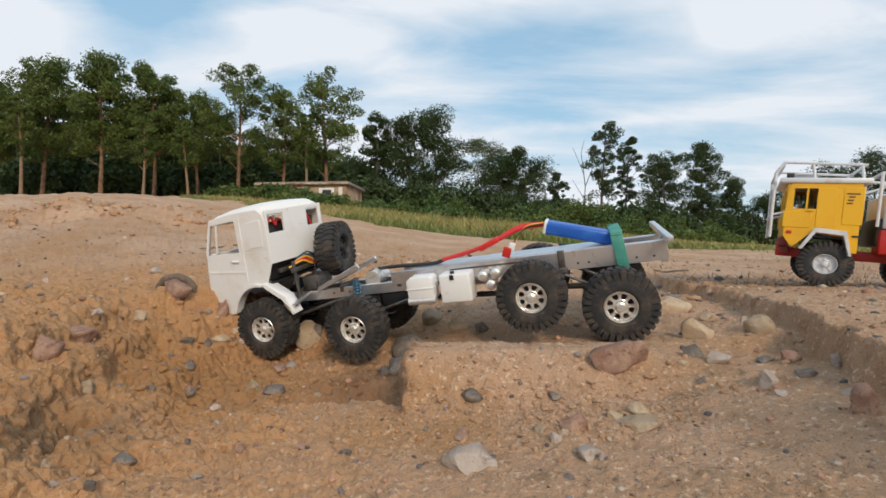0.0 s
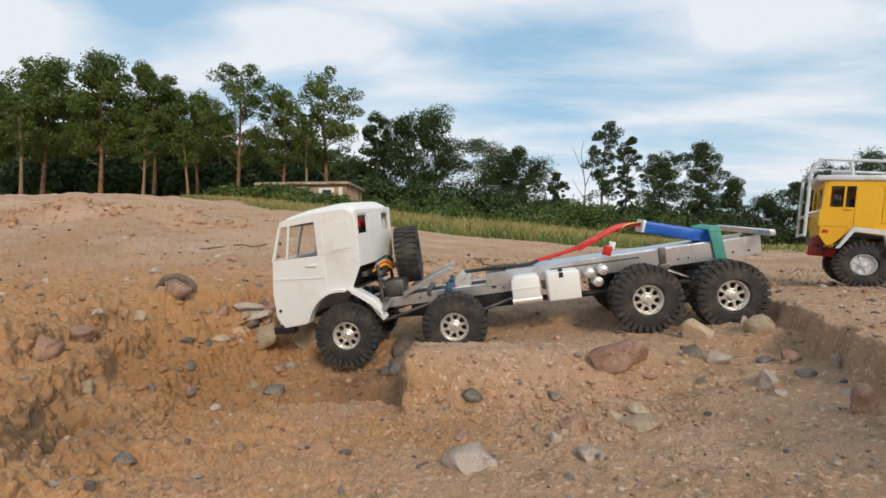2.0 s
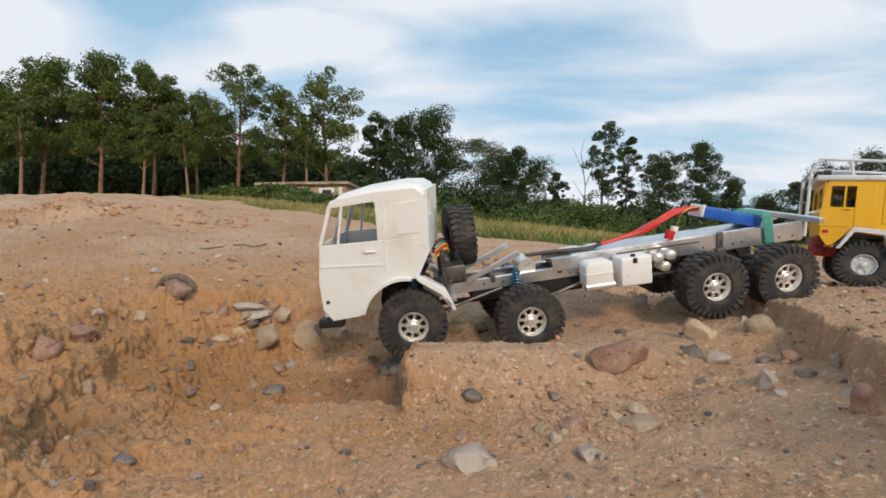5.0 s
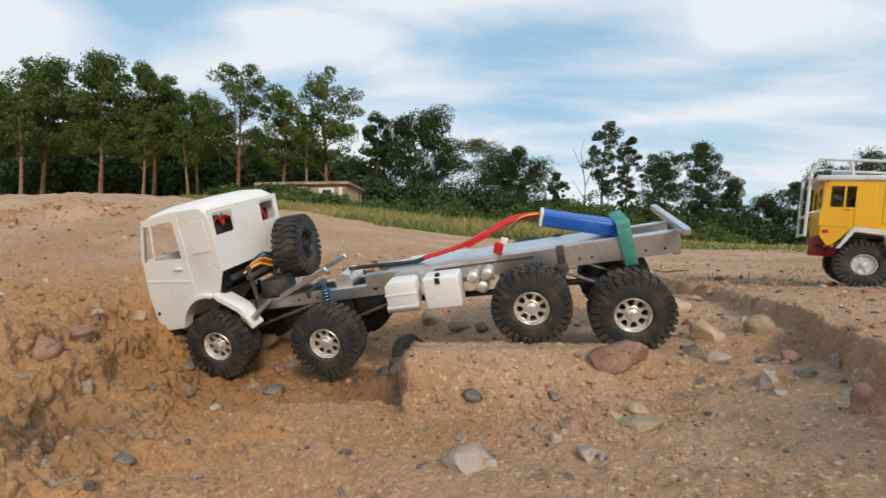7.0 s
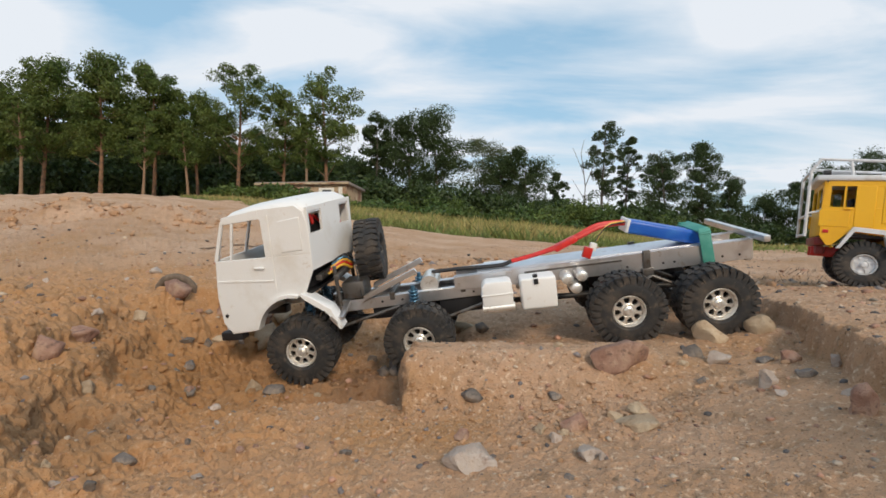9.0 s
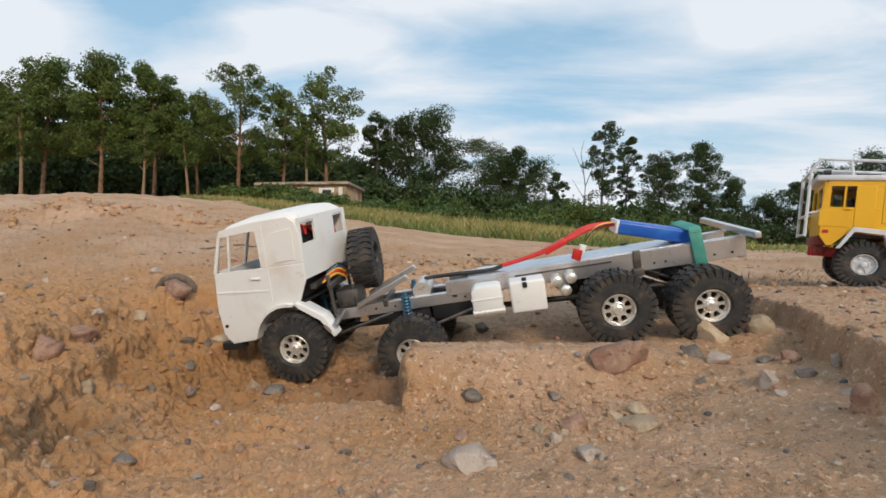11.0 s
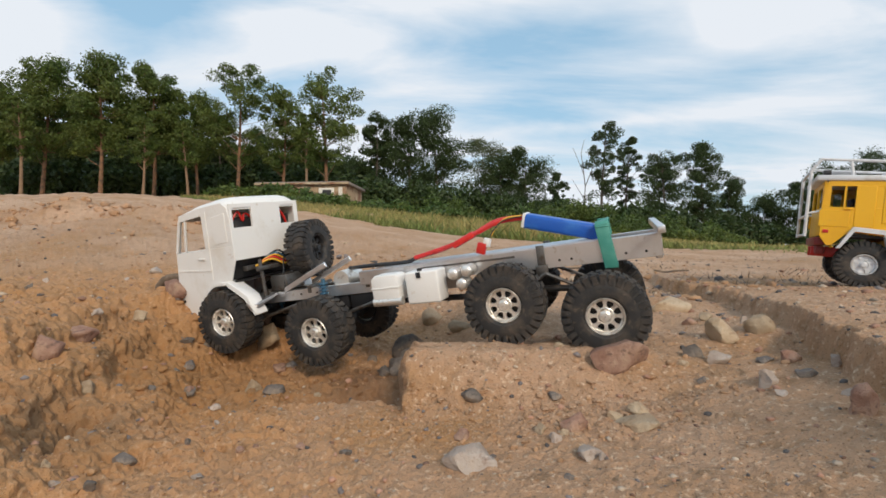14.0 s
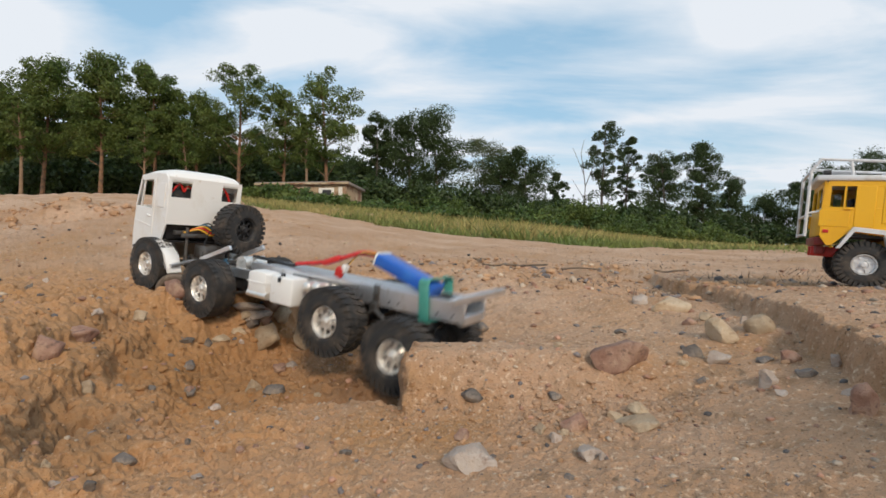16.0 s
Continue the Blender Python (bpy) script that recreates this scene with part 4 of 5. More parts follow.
    box(bm, (-0.135, 0.075, 0.052), (0.060, 0.080, 0.060), 0.004)
    part("red_locker", bm, RED_PAINT, t, "red locker")
    bm = bmesh.new()
    box(bm, (-0.26, 0, 0.128), (0.30, 0.215, 0.085), 0.004)
    part("flatbed_body", bm, SILVER_PAINT, t, "light grey body panel")
    bm = bmesh.new()
    box(bm, (-0.135, 0.110, 0.135), (0.012, 0.006, 0.040), 0.001)
    part("red_light", bm, RED_PAINT, t)
    for x in (-0.100, -0.30):
        bm = bmesh.new()
        for sign in (1, -1):
            tube(bm, (x, sign * 0.100, 0.090), (x, sign * 0.100, 0.222), 0.0036, 8)
        tube(bm, (x, -0.100, 0.222), (x, 0.100, 0.222), 0.0036, 8)
        part("roll_bar", bm, SILVER_PAINT, t)
    bm = bmesh.new()
    for sign in (1, -1):
        tube(bm, (-0.100, sign * 0.100, 0.222), (-0.30, sign * 0.100, 0.222), 0.0034, 8)
        tube(bm, (-0.100, sign * 0.100, 0.190), (-0.17, sign * 0.100, 0.222), 0.003, 8)
    part("rack_rail", bm, SILVER_PAINT, t)
    store = {"metal": SILVER_PAINT, "rim_label": "white-silver disc wheel"}
    made = []
    for x in (0.0, -0.20, -0.42):
        bm = bmesh.new()
        tube(bm, (x, -0.075, 0), (x, 0.075, 0), 0.010, 12)
        bmesh.ops.create_uvsphere(bm, u_segments=14, v_segments=8, radius=0.024, matrix=Matrix.Translation((x, 0, 0)))
        part("axle", bm, RED_PAINT, t)
        for sign in (1, -1):
            made.append((wheel_parts(t, store), x, sign * 0.088, 0.0, sign))
    # solid disc behind the windows of the rims
    for wheel, *_ in made:
        bm = bmesh.new()
        lathe(bm, [(0.001, 0.0128), (0.0245, 0.0128), (0.0245, 0.0105)], 24)
        part("hub_disc", bm, SILVER_PAINT, wheel)
    for ob in t.children:
        if ob.name.split(".")[0] not in ("wheel", "axle", "chassis_rail"):
            ob.location.z += 0.012
            if ob.name.startswith("mudguard"):
                ob.scale.x = 0.82
            else:
                ob.location.x += 0.008
    for wheel, *_ in made:
        wheel.scale = (0.89, 0.89, 0.89)
    return t, made


yellow, yellow_wheels = make_yellow()


# ---- stones ----
def stone_mesh(bm, rx, ry, rz, seed, cuts=5, rough=0.16):
    r = random.Random(seed)
    made = bmesh.ops.create_icosphere(bm, subdivisions=3, radius=1.0)["verts"]
    off = Vector((r.uniform(0, 50), r.uniform(0, 50), r.uniform(0, 50)))
    planes = []
    for _ in range(cuts):
        n = Vector((r.uniform(-1, 1), r.uniform(-1, 1), r.uniform(-0.4, 1))).normalized()
        planes.append((n, r.uniform(0.44, 0.80)))
    for v in made:
        p = v.co.copy()
        for n, d in planes:
            over = p.dot(n) - d
            if over > 0:
                p -= n * over * 0.97
        p *= 1 + rough * noise.noise(p * 1.6 + off) + 0.35 * rough * noise.noise(p * 5 + off)
        v.co = Vector((p.x * rx, p.y * ry, p.z * rz))


def stone_material(name, colour, other, third):
    return material(name, colour, 0.82, spots=[(other, 28, 0.42, 0.62, 5), (third, 90, 0.56, 0.72, 4), ((0.46, 0.33, 0.21), 16, 0.60, 0.78, 5)], bump=[(60, 0.005, 6), (300, 0.0018, 4)], random_tint=0.18)


RED_STONE = stone_material("red_stone", (0.28, 0.15, 0.105), (0.44, 0.28, 0.20), (0.13, 0.075, 0.06))
PALE_STONE = stone_material("pale_stone", (0.42, 0.33, 0.27), (0.53, 0.45, 0.39), (0.30, 0.21, 0.165))
GREY_STONE = stone_material("grey_stone", (0.13, 0.112, 0.102), (0.25, 0.20, 0.16), (0.06, 0.054, 0.052))
TAN_STONE = stone_material("tan_stone", (0.42, 0.30, 0.19), (0.50, 0.39, 0.27), (0.30, 0.20, 0.12))
# x, y, half width, height
RED_STONES = (
    (0.248, 0.662, 0.048, 0.047),
    (0.155, 0.541, 0.017, 0.028),
    (0.472, 0.630, 0.015, 0.020),
    (0.406, 0.448, 0.013, 0.038),
    (-0.554, 0.647, 0.021, 0.038),
    (-0.596, 0.756, 0.030, 0.027),
    (-0.614, 1.072, 0.032, 0.046),
    (-0.296, 0.339, 0.016, 0.014),
    (-0.441, 0.807, 0.013, 0.015),
    (-0.160, 0.526, 0.008, 0.011),
    (-0.227, 0.519, 0.006, 0.009),
    (-0.350, 0.996, 0.021, 0.021),
    (0.023, 0.546, 0.013, 0.012),
    (-0.438, 1.150, 0.023, 0.036),
    (-0.520, 1.102, 0.016, 0.045),
    (-0.870, 1.946, 0.030, 0.028),
    (-0.945, 1.735, 0.025, 0.021),
    (-0.270, 0.432, 0.004, 0.007),
    (0.495, 0.930, 0.017, 0.018),
    (0.359, 0.448, 0.003, 0.004),
    (-0.432, 1.185, 0.025, 0.028),
)
PALE_STONES = (
    (0.391, 0.661, 0.021, 0.028),
    (0.028, 0.478, 0.034, 0.027),
    (0.146, 0.473, 0.016, 0.015),
    (0.398, 0.570, 0.022, 0.028),
    (0.507, 0.602, 0.007, 0.019),
    (-0.283, 0.389, 0.008, 0.016),
    (-0.455, 1.051, 0.009, 0.015),
    (-0.342, 1.041, 0.017, 0.022),
    (0.474, 1.119, 0.019, 0.038),
    (-0.348, 0.714, 0.009, 0.009),
    (-0.162, 0.599, 0.004, 0.006),
    (-0.360, 0.431, 0.005, 0.008),
    (0.123, 0.512, 0.009, 0.013),
    (-0.462, 1.137, 0.040, 0.022),
    (-0.247, 0.468, 0.007, 0.008),
    (-0.303, 0.624, 0.005, 0.009),
    (-0.625, 0.838, 0.013, 0.014),
    (-0.920, 1.491, 0.021, 0.021),
    (-0.930, 1.375, 0.015, 0.017),
    (-1.198, 1.405, 0.010, 0.015),
    (-0.948, 1.968, 0.019, 0.019),
    (0.158, 0.460, 0.004, 0.008),
    (0.436, 0.499, 0.008, 0.012),
    (0.386, 0.529, 0.009, 0.009),
    (0.550, 0.853, 0.009, 0.018),
    (-0.480, 1.151, 0.041, 0.022),
)
GREY_STONES = (
    (-0.088, 0.930, 0.032, 0.036),
    (-0.070, 1.010, 0.036, 0.044),
    (-0.112, 0.885, 0.018, 0.022),
    (-0.344, 0.502, 0.012, 0.016),
    (-0.497, 0.915, 0.016, 0.016),
    (-0.302, 0.833, 0.020, 0.022),
    (-0.442, 0.706, 0.008, 0.012),
    (-0.287, 0.524, 0.004, 0.008),
    (-1.031, 1.162, 0.013, 0.025),
    (0.038, 0.624, 0.016, 0.015),
    (-0.539, 0.981, 0.016, 0.014),
    (-0.081, 1.067, 0.039, 0.063),
    (0.089, 1.044, 0.021, 0.022),
    (-0.091, 0.882, 0.017, 0.023),
    (0.443, 0.566, 0.012, 0.012),
    (0.337, 0.608, 0.008, 0.010),
    (-0.316, 0.372, 0.010, 0.013),
    (-0.324, 0.428, 0.008, 0.010),
    (0.345, 0.909, 0.013, 0.013),
    (-0.155, 1.039, 0.012, 0.015),
    (-0.439, 0.807, 0.014, 0.017),
    (-0.472, 0.826, 0.007, 0.010),
    (-0.508, 1.006, 0.010, 0.022),
    (-0.460, 1.122, 0.017, 0.027),
    (-0.431, 1.150, 0.014, 0.022),
    (-0.320, 1.143, 0.021, 0.055),
    (-0.289, 0.645, 0.009, 0.009),
    (-0.108, 0.516, 0.007, 0.007),
    (0.375, 0.704, 0.019, 0.025),
    (0.447, 0.646, 0.015, 0.008),
    (0.147, 0.616, 0.011, 0.012),
    (0.117, 0.431, 0.005, 0.005),
)
TAN_STONES = (
    (0.228, 0.532, 0.026, 0.008),
    (-0.334, 1.139, 0.044, 0.059),
    (0.518, 1.067, 0.040, 0.040),
    (0.539, 0.795, 0.022, 0.038),
    (-0.613, 0.943, 0.019, 0.025),
    (-0.035, 1.222, 0.039, 0.046),
    (0.040, 1.085, 0.028, 0.031),
    (0.174, 0.702, 0.007, 0.010),
    (-0.413, 1.180, 0.031, 0.037),
    (-0.286, 0.354, 0.013, 0.014),
    (0.137, 0.528, 0.006, 0.010),
    (0.204, 0.557, 0.011, 0.013),
    (0.339, 0.655, 0.010, 0.011),
    (-0.475, 1.120, 0.020, 0.019),
    (-0.256, 1.163, 0.021, 0.028),
    (0.113, 0.537, 0.008, 0.012),
    (-0.355, 0.875, 0.016, 0.036),
    (-0.497, 1.042, 0.025, 0.025),
    (-0.470, 1.080, 0.017, 0.021),
    (-0.419, 1.102, 0.039, 0.065),
    (-0.378, 0.442, 0.005, 0.010),
    (-0.487, 0.636, 0.015, 0.018),
    (0.236, 0.560, 0.013, 0.017),
    (0.529, 0.936, 0.017, 0.018),
    (-0.221, 0.820, 0.009, 0.010),
)


def place_stone(x, y, half, high, mat, label, seed):
    r = random.Random(seed)
    bm = bmesh.new()
    deep = half * r.uniform(0.75, 1.05)
    stone_mesh(bm, half * 1.08, deep, max(high * 0.62, half * 0.30), seed, r.randint(9, 14), 0.20)
    ob = part("stone", bm, mat, None, "", 50)
    ob.matrix_basis = pose(x, y, float(ground_height(x, y)) + high * 0.22, r.uniform(-12, 12), r.uniform(-12, 12), r.uniform(-25, 25))
    return tagged(ob, label, "stone", "stones in the sand")


for n, (x, y, half, high) in enumerate(RED_STONES):
    place_stone(x, y, half, high, RED_STONE, "reddish-brown granite stone half buried in sand", 100 + n)
for n, (x, y, half, high) in enumerate(PALE_STONES):
    place_stone(x, y, half, high, PALE_STONE, "pale whitish stone lying in the sand", 200 + n)
for n, (x, y, half, high) in enumerate(GREY_STONES):
    place_stone(x, y, half, high, GREY_STONE, "dark grey flint stone lying in the sand", 300 + n)
for n, (x, y, half, high) in enumerate(TAN_STONES):
    place_stone(x, y, half, high, TAN_STONE, "tan sandstone lump half buried in sand", 400 + n)

bm = bmesh.new()
stone_mesh(bm, 0.029, 0.022, 0.022, 77, 6, 0.10)
rolling_stone = tagged(part("stone", bm, TAN_STONE, None, "", 50), "rounded tan stone pushed aside by the wheels", "stone", "stones in the sand")

# a weathered curved root that arches out of the bank
BARK = material("grey_bark", (0.13, 0.095, 0.07), 0.9, spots=[((0.20, 0.15, 0.11), 60, 0.45, 0.65, 5)], bump=[(120, 0.003, 4)])
bm = bmesh.new()
cx, cy = -0.640, 1.125
cz = float(ground_height(cx, cy))
sweep(bm, [(cx + 0.046 * math.cos(a), cy - 0.012 * math.sin(a), cz - 0.006 + 0.046 * math.sin(a)) for a in np.radians((188, 150, 115, 80, 45, 10, -12))], 0.009, 10)
tagged(part("root", bm, BARK), "dark curved root arching over a stone", "root")
for n, (x, y, turn, long) in enumerate(((0.24, 1.95, 20, 0.16), (0.36, 2.05, -30, 0.20), (0.18, 2.2, 60, 0.12), (-0.95, 2.3, 4, 0.16), (-1.12, 2.25, -8, 0.12), (0.62, 2.1, 12, 0.18), (0.98, 2.0, -4, 0.14))):
    bm = bmesh.new()
    r = random.Random(n)
    pts = [(long * (s - 0.5), r.uniform(-0.012, 0.012), 0.006 + r.uniform(0, 0.014)) for s in (0, 0.3, 0.6, 1)]
    sweep(bm, pts, 0.0045, 6)
    ob = part("twig", bm, BARK)
    ob.matrix_basis = pose(x, y, float(ground_height(x, y)), 0, 0, turn)
    tagged(ob, "dry brown twig on the sand", "twig", "twigs on the sand")


# ---- loose stuff ----
def quick_mesh(name, verts, faces, mat, shade=True):
    """One mesh of many loose pieces; faces all have the same number of corners."""
    verts, faces = np.asarray(verts, float), np.asarray(faces, int)
    me = bpy.data.meshes.new(name)
    me.vertices.add(len(verts))
    me.vertices.foreach_set("co", verts.ravel())
    me.loops.add(faces.size)
    me.loops.foreach_set("vertex_index", faces.ravel())
    me.polygons.add(len(faces))
    me.polygons.foreach_set("loop_start", np.arange(len(faces)) * faces.shape[1])
    if shade:
        me.polygons.foreach_set("use_smooth", [True] * len(faces))
    me.materials.append(mat)
    me.update(calc_edges=True)
    return new(name, me)


def scatter_pebbles(name, mat, count, seed, low, high, squash, where, label, detail=1):
    rng = np.random.RandomState(seed)
    bm = bmesh.new()
    bmesh.ops.create_icosphere(bm, subdivisions=detail, radius=1.0)
    bv = np.array([v.co[:] for v in bm.verts])
    bf = np.array([[v.index for v in f.verts] for f in bm.faces])
    bm.free()
    x, y = where(rng, count)
    size = low * (high / low) ** (rng.rand(count) ** 2.2) * np.clip(np.hypot(x, y) / 0.8, 0.75, 2.0)
    z = ground_height(x, y)
    shapes = bv[None] * (0.80 + 0.40 * rng.rand(count, len(bv), 1))
    # broken faces
    for _ in range(6):
        way = rng.normal(size=(count, 1, 3))
        way /= np.linalg.norm(way, axis=2, keepdims=True)
        shapes = shapes - way * np.maximum((shapes * way).sum(2, keepdims=True) - rng.uniform(0.35, 0.85, (count, 1, 1)), 0)
    shapes = shapes * size[:, None, None] * (np.array([1, 1, squash]) * (0.7 + 0.6 * rng.rand(count, 1, 3)))
    shapes = shapes + np.stack([x, y, z + 0.12 * size], 1)[:, None]
    faces = bf[None] + (np.arange(count) * len(bv))[:, None, None]
    return tagged(quick_mesh(name, shapes.reshape(-1, 3), faces.reshape(-1, 3), mat, False), label, "pebbles", kind="stuff")


def over_view(rng, count, near=0.36, far=5.0, left=-1.0, right=1.0):
    y = near * (far / near) ** rng.rand(count)
    return y * rng.uniform(left, right, count), y


PEBBLE_PALE = material("pale_pebbles", (0.46, 0.36, 0.27), 0.85, island=0.4)
PEBBLE_RED = material("red_pebbles", (0.34, 0.19, 0.13), 0.85, island=0.5)
PEBBLE_GREY = material("grey_pebbles", (0.15, 0.13, 0.125), 0.85, island=0.6)
CLODS = material("sand_clods", (0.43, 0.262, 0.150), 0.95, island=0.25, bump=[(300, 0.002, 3)])
scatter_pebbles("pebbles", PEBBLE_PALE, 1700, 1, 0.0007, 0.0065, 0.7, over_view, "small pale pebbles strewn over the sand")
scatter_pebbles("pebbles", PEBBLE_RED, 1500, 2, 0.0007, 0.0075, 0.7, over_view, "small reddish pebbles strewn over the sand")
scatter_pebbles("pebbles", PEBBLE_GREY, 1700, 3, 0.0007, 0.0075, 0.6, over_view, "small grey pebbles strewn over the sand")
scatter_pebbles("sand_crumbs", CLODS, 16000, 4, 0.0005, 0.0030, 0.8, over_view, "crumbs of dried sand")
scatter_pebbles("sand_crumbs", CLODS, 800, 5, 0.0012, 0.0065, 0.8, lambda rng, n: (rng.normal(0.08, 0.12, n), rng.normal(0.57, 0.045, n)), "broken clods of dried sand")
scatter_pebbles("clods", SAND, 650, 41, 0.0016, 0.0095, 0.8, lambda rng, n: (rng.uniform(-0.66, -0.14, n), rng.uniform(0.40, 1.12, n)), "crumbled lumps of damp sand on the bank", 2)
scatter_pebbles("clods", SAND, 600, 42, 0.0014, 0.0080, 0.6, lambda rng, n: (rng.normal(0.02, 0.16, n), rng.normal(0.60, 0.035, n)), "crumbled lumps of sand before the block", 2)
scatter_pebbles("clods", SAND, 400, 43, 0.0012, 0.0070, 0.6, lambda rng, n: (rng.normal(0.20, 0.07, n), rng.normal(0.565, 0.030, n)), "loose sand lumps round the red stone", 2)
scatter_pebbles("clods", SAND, 260, 44, 0.006, 0.024, 0.7, lambda rng, n: (rng.uniform(-4.2, -1.5, n), rng.normal(3.45, 0.22, n)), "big lumps along the crumbling ledge", 2)
scatter_pebbles("rubble", CLODS, 700, 45, 0.002, 0.010, 0.7, lambda rng, n: (rng.normal(0.32, 0.40, n), rng.uniform(1.25, 2.5, n)), "broken sandy lumps behind the pit", 2)
scatter_pebbles("rubble", PEBBLE_RED, 110, 46, 0.002, 0.011, 0.7, lambda rng, n: (rng.normal(0.30, 0.35, n), rng.uniform(1.25, 2.3, n)), "reddish stones behind the pit", 2)
scatter_pebbles("rubble", PEBBLE_GREY, 130, 47, 0.002, 0.010, 0.7, lambda rng, n: (rng.normal(0.30, 0.35, n), rng.uniform(1.25, 2.3, n)), "grey stones behind the pit", 2)
scatter_pebbles("rubble", CLODS, 110, 6, 0.002, 0.007, 0.8, lambda rng, n: (rng.normal(-0.36, 0.10, n), rng.normal(1.15, 0.06, n)), "loose stones on the bank")
scatter_pebbles("rubble", PEBBLE_PALE, 90, 8, 0.002, 0.011, 0.8, lambda rng, n: (rng.normal(0.25, 0.35, n), rng.uniform(1.3, 2.4, n)), "loose stones behind the pit")
scatter_pebbles("rubble", CLODS, 900, 9, 0.004, 0.014, 0.8, lambda rng, n: (rng.uniform(-6, -1.6, n), rng.uniform(2.4, 6.5, n)), "clods on the mound")

def dry_weeds():
    """Thin dark stalks on the open sand."""
    rng = np.random.RandomState(21)
    n = 900
    y = 1.35 * (6.0 / 1.35) ** rng.rand(n)
    x = y * rng.uniform(0.1, 1.0, n)
    cluster = fractal(x, y, 3.0, 2) > -0.05
    x, y = x[cluster], y[cluster]
    n = len(x)
    z = ground_height(x, y)
    h, wide = rng.uniform(0.008, 0.030, n), rng.uniform(0.0012, 0.003, n)
    lean = rng.normal(0, 0.9, (n, 2)) * h[:, None]
    verts = np.stack([np.stack([x - wide, y, z], 1), np.stack([x + wide, y, z], 1), np.stack([x + lean[:, 0], y + lean[:, 1], z + h], 1)], 1).reshape(-1, 3)
    tagged(quick_mesh("dry_weeds", verts, np.arange(3 * n).reshape(-1, 3), BARK, False), "dry dark weed stalks on the open sand", "weeds", kind="stuff")


dry_weeds()

# ---- grass ----
STRAW = leaf_material("straw_grass", (0.40, 0.31, 0.12), (0.25, 0.24, 0.075), 0.35)
GRASS = leaf_material("green_grass", (0.125, 0.185, 0.04), (0.19, 0.205, 0.06), 0.35)


def scatter_grass(name, mat, count, seed, low, high, near_shift, far, label, u0=-0.56, u1=1.05, sign=1):
    rng = np.random.RandomState(seed)
    u = rng.uniform(u0, u1, count)
    start = np.interp(u, [-0.6, -0.45, -0.2, 0.0, 0.4, 0.6, 1.0], [22, 15, 10.5, 9.5, 7.0, 6.0, 5.5]) * near_shift
    y = start * (np.maximum(far / start, 1.02)) ** rng.rand(count)
    x = u * y
    patch = fractal(x, y, 0.5, 3)
    keep = sign * patch > rng.uniform(-0.35, 0.25, count)
    x, y, u = x[keep], y[keep], u[keep]
    n = len(x)
    tall = np.interp(u, [-0.5, -0.2, 0.0, 0.15, 0.45, 0.7], [0.45, 0.6, 0.8, 0.8, 0.45, 0.22])
    h = rng.uniform(low, high, n) * tall * (0.7 + 0.6 * rng.rand(n))
    wide = 0.010 + 0.022 * rng.rand(n)
    a = rng.uniform(-0.6, 0.6, n)
    z = ground_height(x, y) - 0.03
    lean = rng.normal(0, 0.55, (n, 2)) * h[:, None]
    dx, dy = wide * np.cos(a), wide * np.sin(a)
    verts = np.stack([np.stack([x - dx, y - dy, z], 1), np.stack([x + dx, y + dy, z], 1), np.stack([x + lean[:, 0], y + lean[:, 1], z + h], 1)], 1).reshape(-1, 3)
    return tagged(quick_mesh(name, verts, np.arange(3 * n).reshape(-1, 3), mat, False), label, "grass", kind="stuff")


scatter_grass("tall_grass", STRAW, 42000, 11, 0.15, 0.50, 1.05, 27, "tall straw-coloured dry grass", sign=-1)
scatter_grass("tall_grass", GRASS, 42000, 12, 0.10, 0.38, 1.0, 27, "green meadow grass")
scatter_grass("short_grass", GRASS, 12000, 13, 0.10, 0.30, 0.95, 45, "short green grass at the edge of the sand", 0.30, 1.05)

# ---- woods ----
LEAF_DARK = leaf_material("dark_leaves", (0.030, 0.058, 0.014), (0.050, 0.078, 0.018), 0.25)
LEAF_MID = leaf_material("green_leaves", (0.072, 0.120, 0.022), (0.12, 0.155, 0.032), 0.30)
LEAF_LIGHT = leaf_material("light_leaves", (0.085, 0.110, 0.045), (0.11, 0.13, 0.06), 0.25)
LEAF_BUSH = leaf_material("bush_leaves", (0.048, 0.095, 0.018), (0.08, 0.12, 0.026), 0.25)
TRUNK = material("pine_bark", (0.24, 0.13, 0.07), 0.9, spots=[((0.11, 0.075, 0.05), 2.0, 0.42, 0.6, 5)], bump=[(9, 0.05, 4)])
TRUNK_GREY = material("grey_trunk", (0.13, 0.11, 0.085), 0.9, spots=[((0.07, 0.06, 0.05), 2.0, 0.42, 0.6, 5)], bump=[(9, 0.05, 4)])


def leaf_cards(centres, radii, counts, size, rng, shell=0.55):
    """Leaf sprays as small quads in the given ellipsoids, denser towards their skins."""
    out = []
    for c, r, n in zip(centres, radii, counts):
        d = rng.normal(size=(n, 3))
        d /= np.linalg.norm(d, axis=1)[:, None]
        rad = shell + (1 - shell) * rng.rand(n, 1)
        out.append(np.asarray(c) + d * rad * np.asarray(r) * rng.uniform(0.75, 1.12, (n, 1)))
    p = np.concatenate(out)
    n = len(p)
    a = rng.normal(size=(n, 3))
    a /= np.linalg.norm(a, axis=1)[:, None]
    b = np.cross(a, rng.normal(size=(n, 3)))
    b /= np.linalg.norm(b, axis=1)[:, None]
    s = size * rng.uniform(0.5, 1.25, (n, 1))
    a, b = a * s, b * s * 0.62
    verts = np.stack([p - a, p + b * 0.9, p + a, p - b * 0.9], 1).reshape(-1, 3)
    return verts, np.arange(4 * n).reshape(-1, 4)


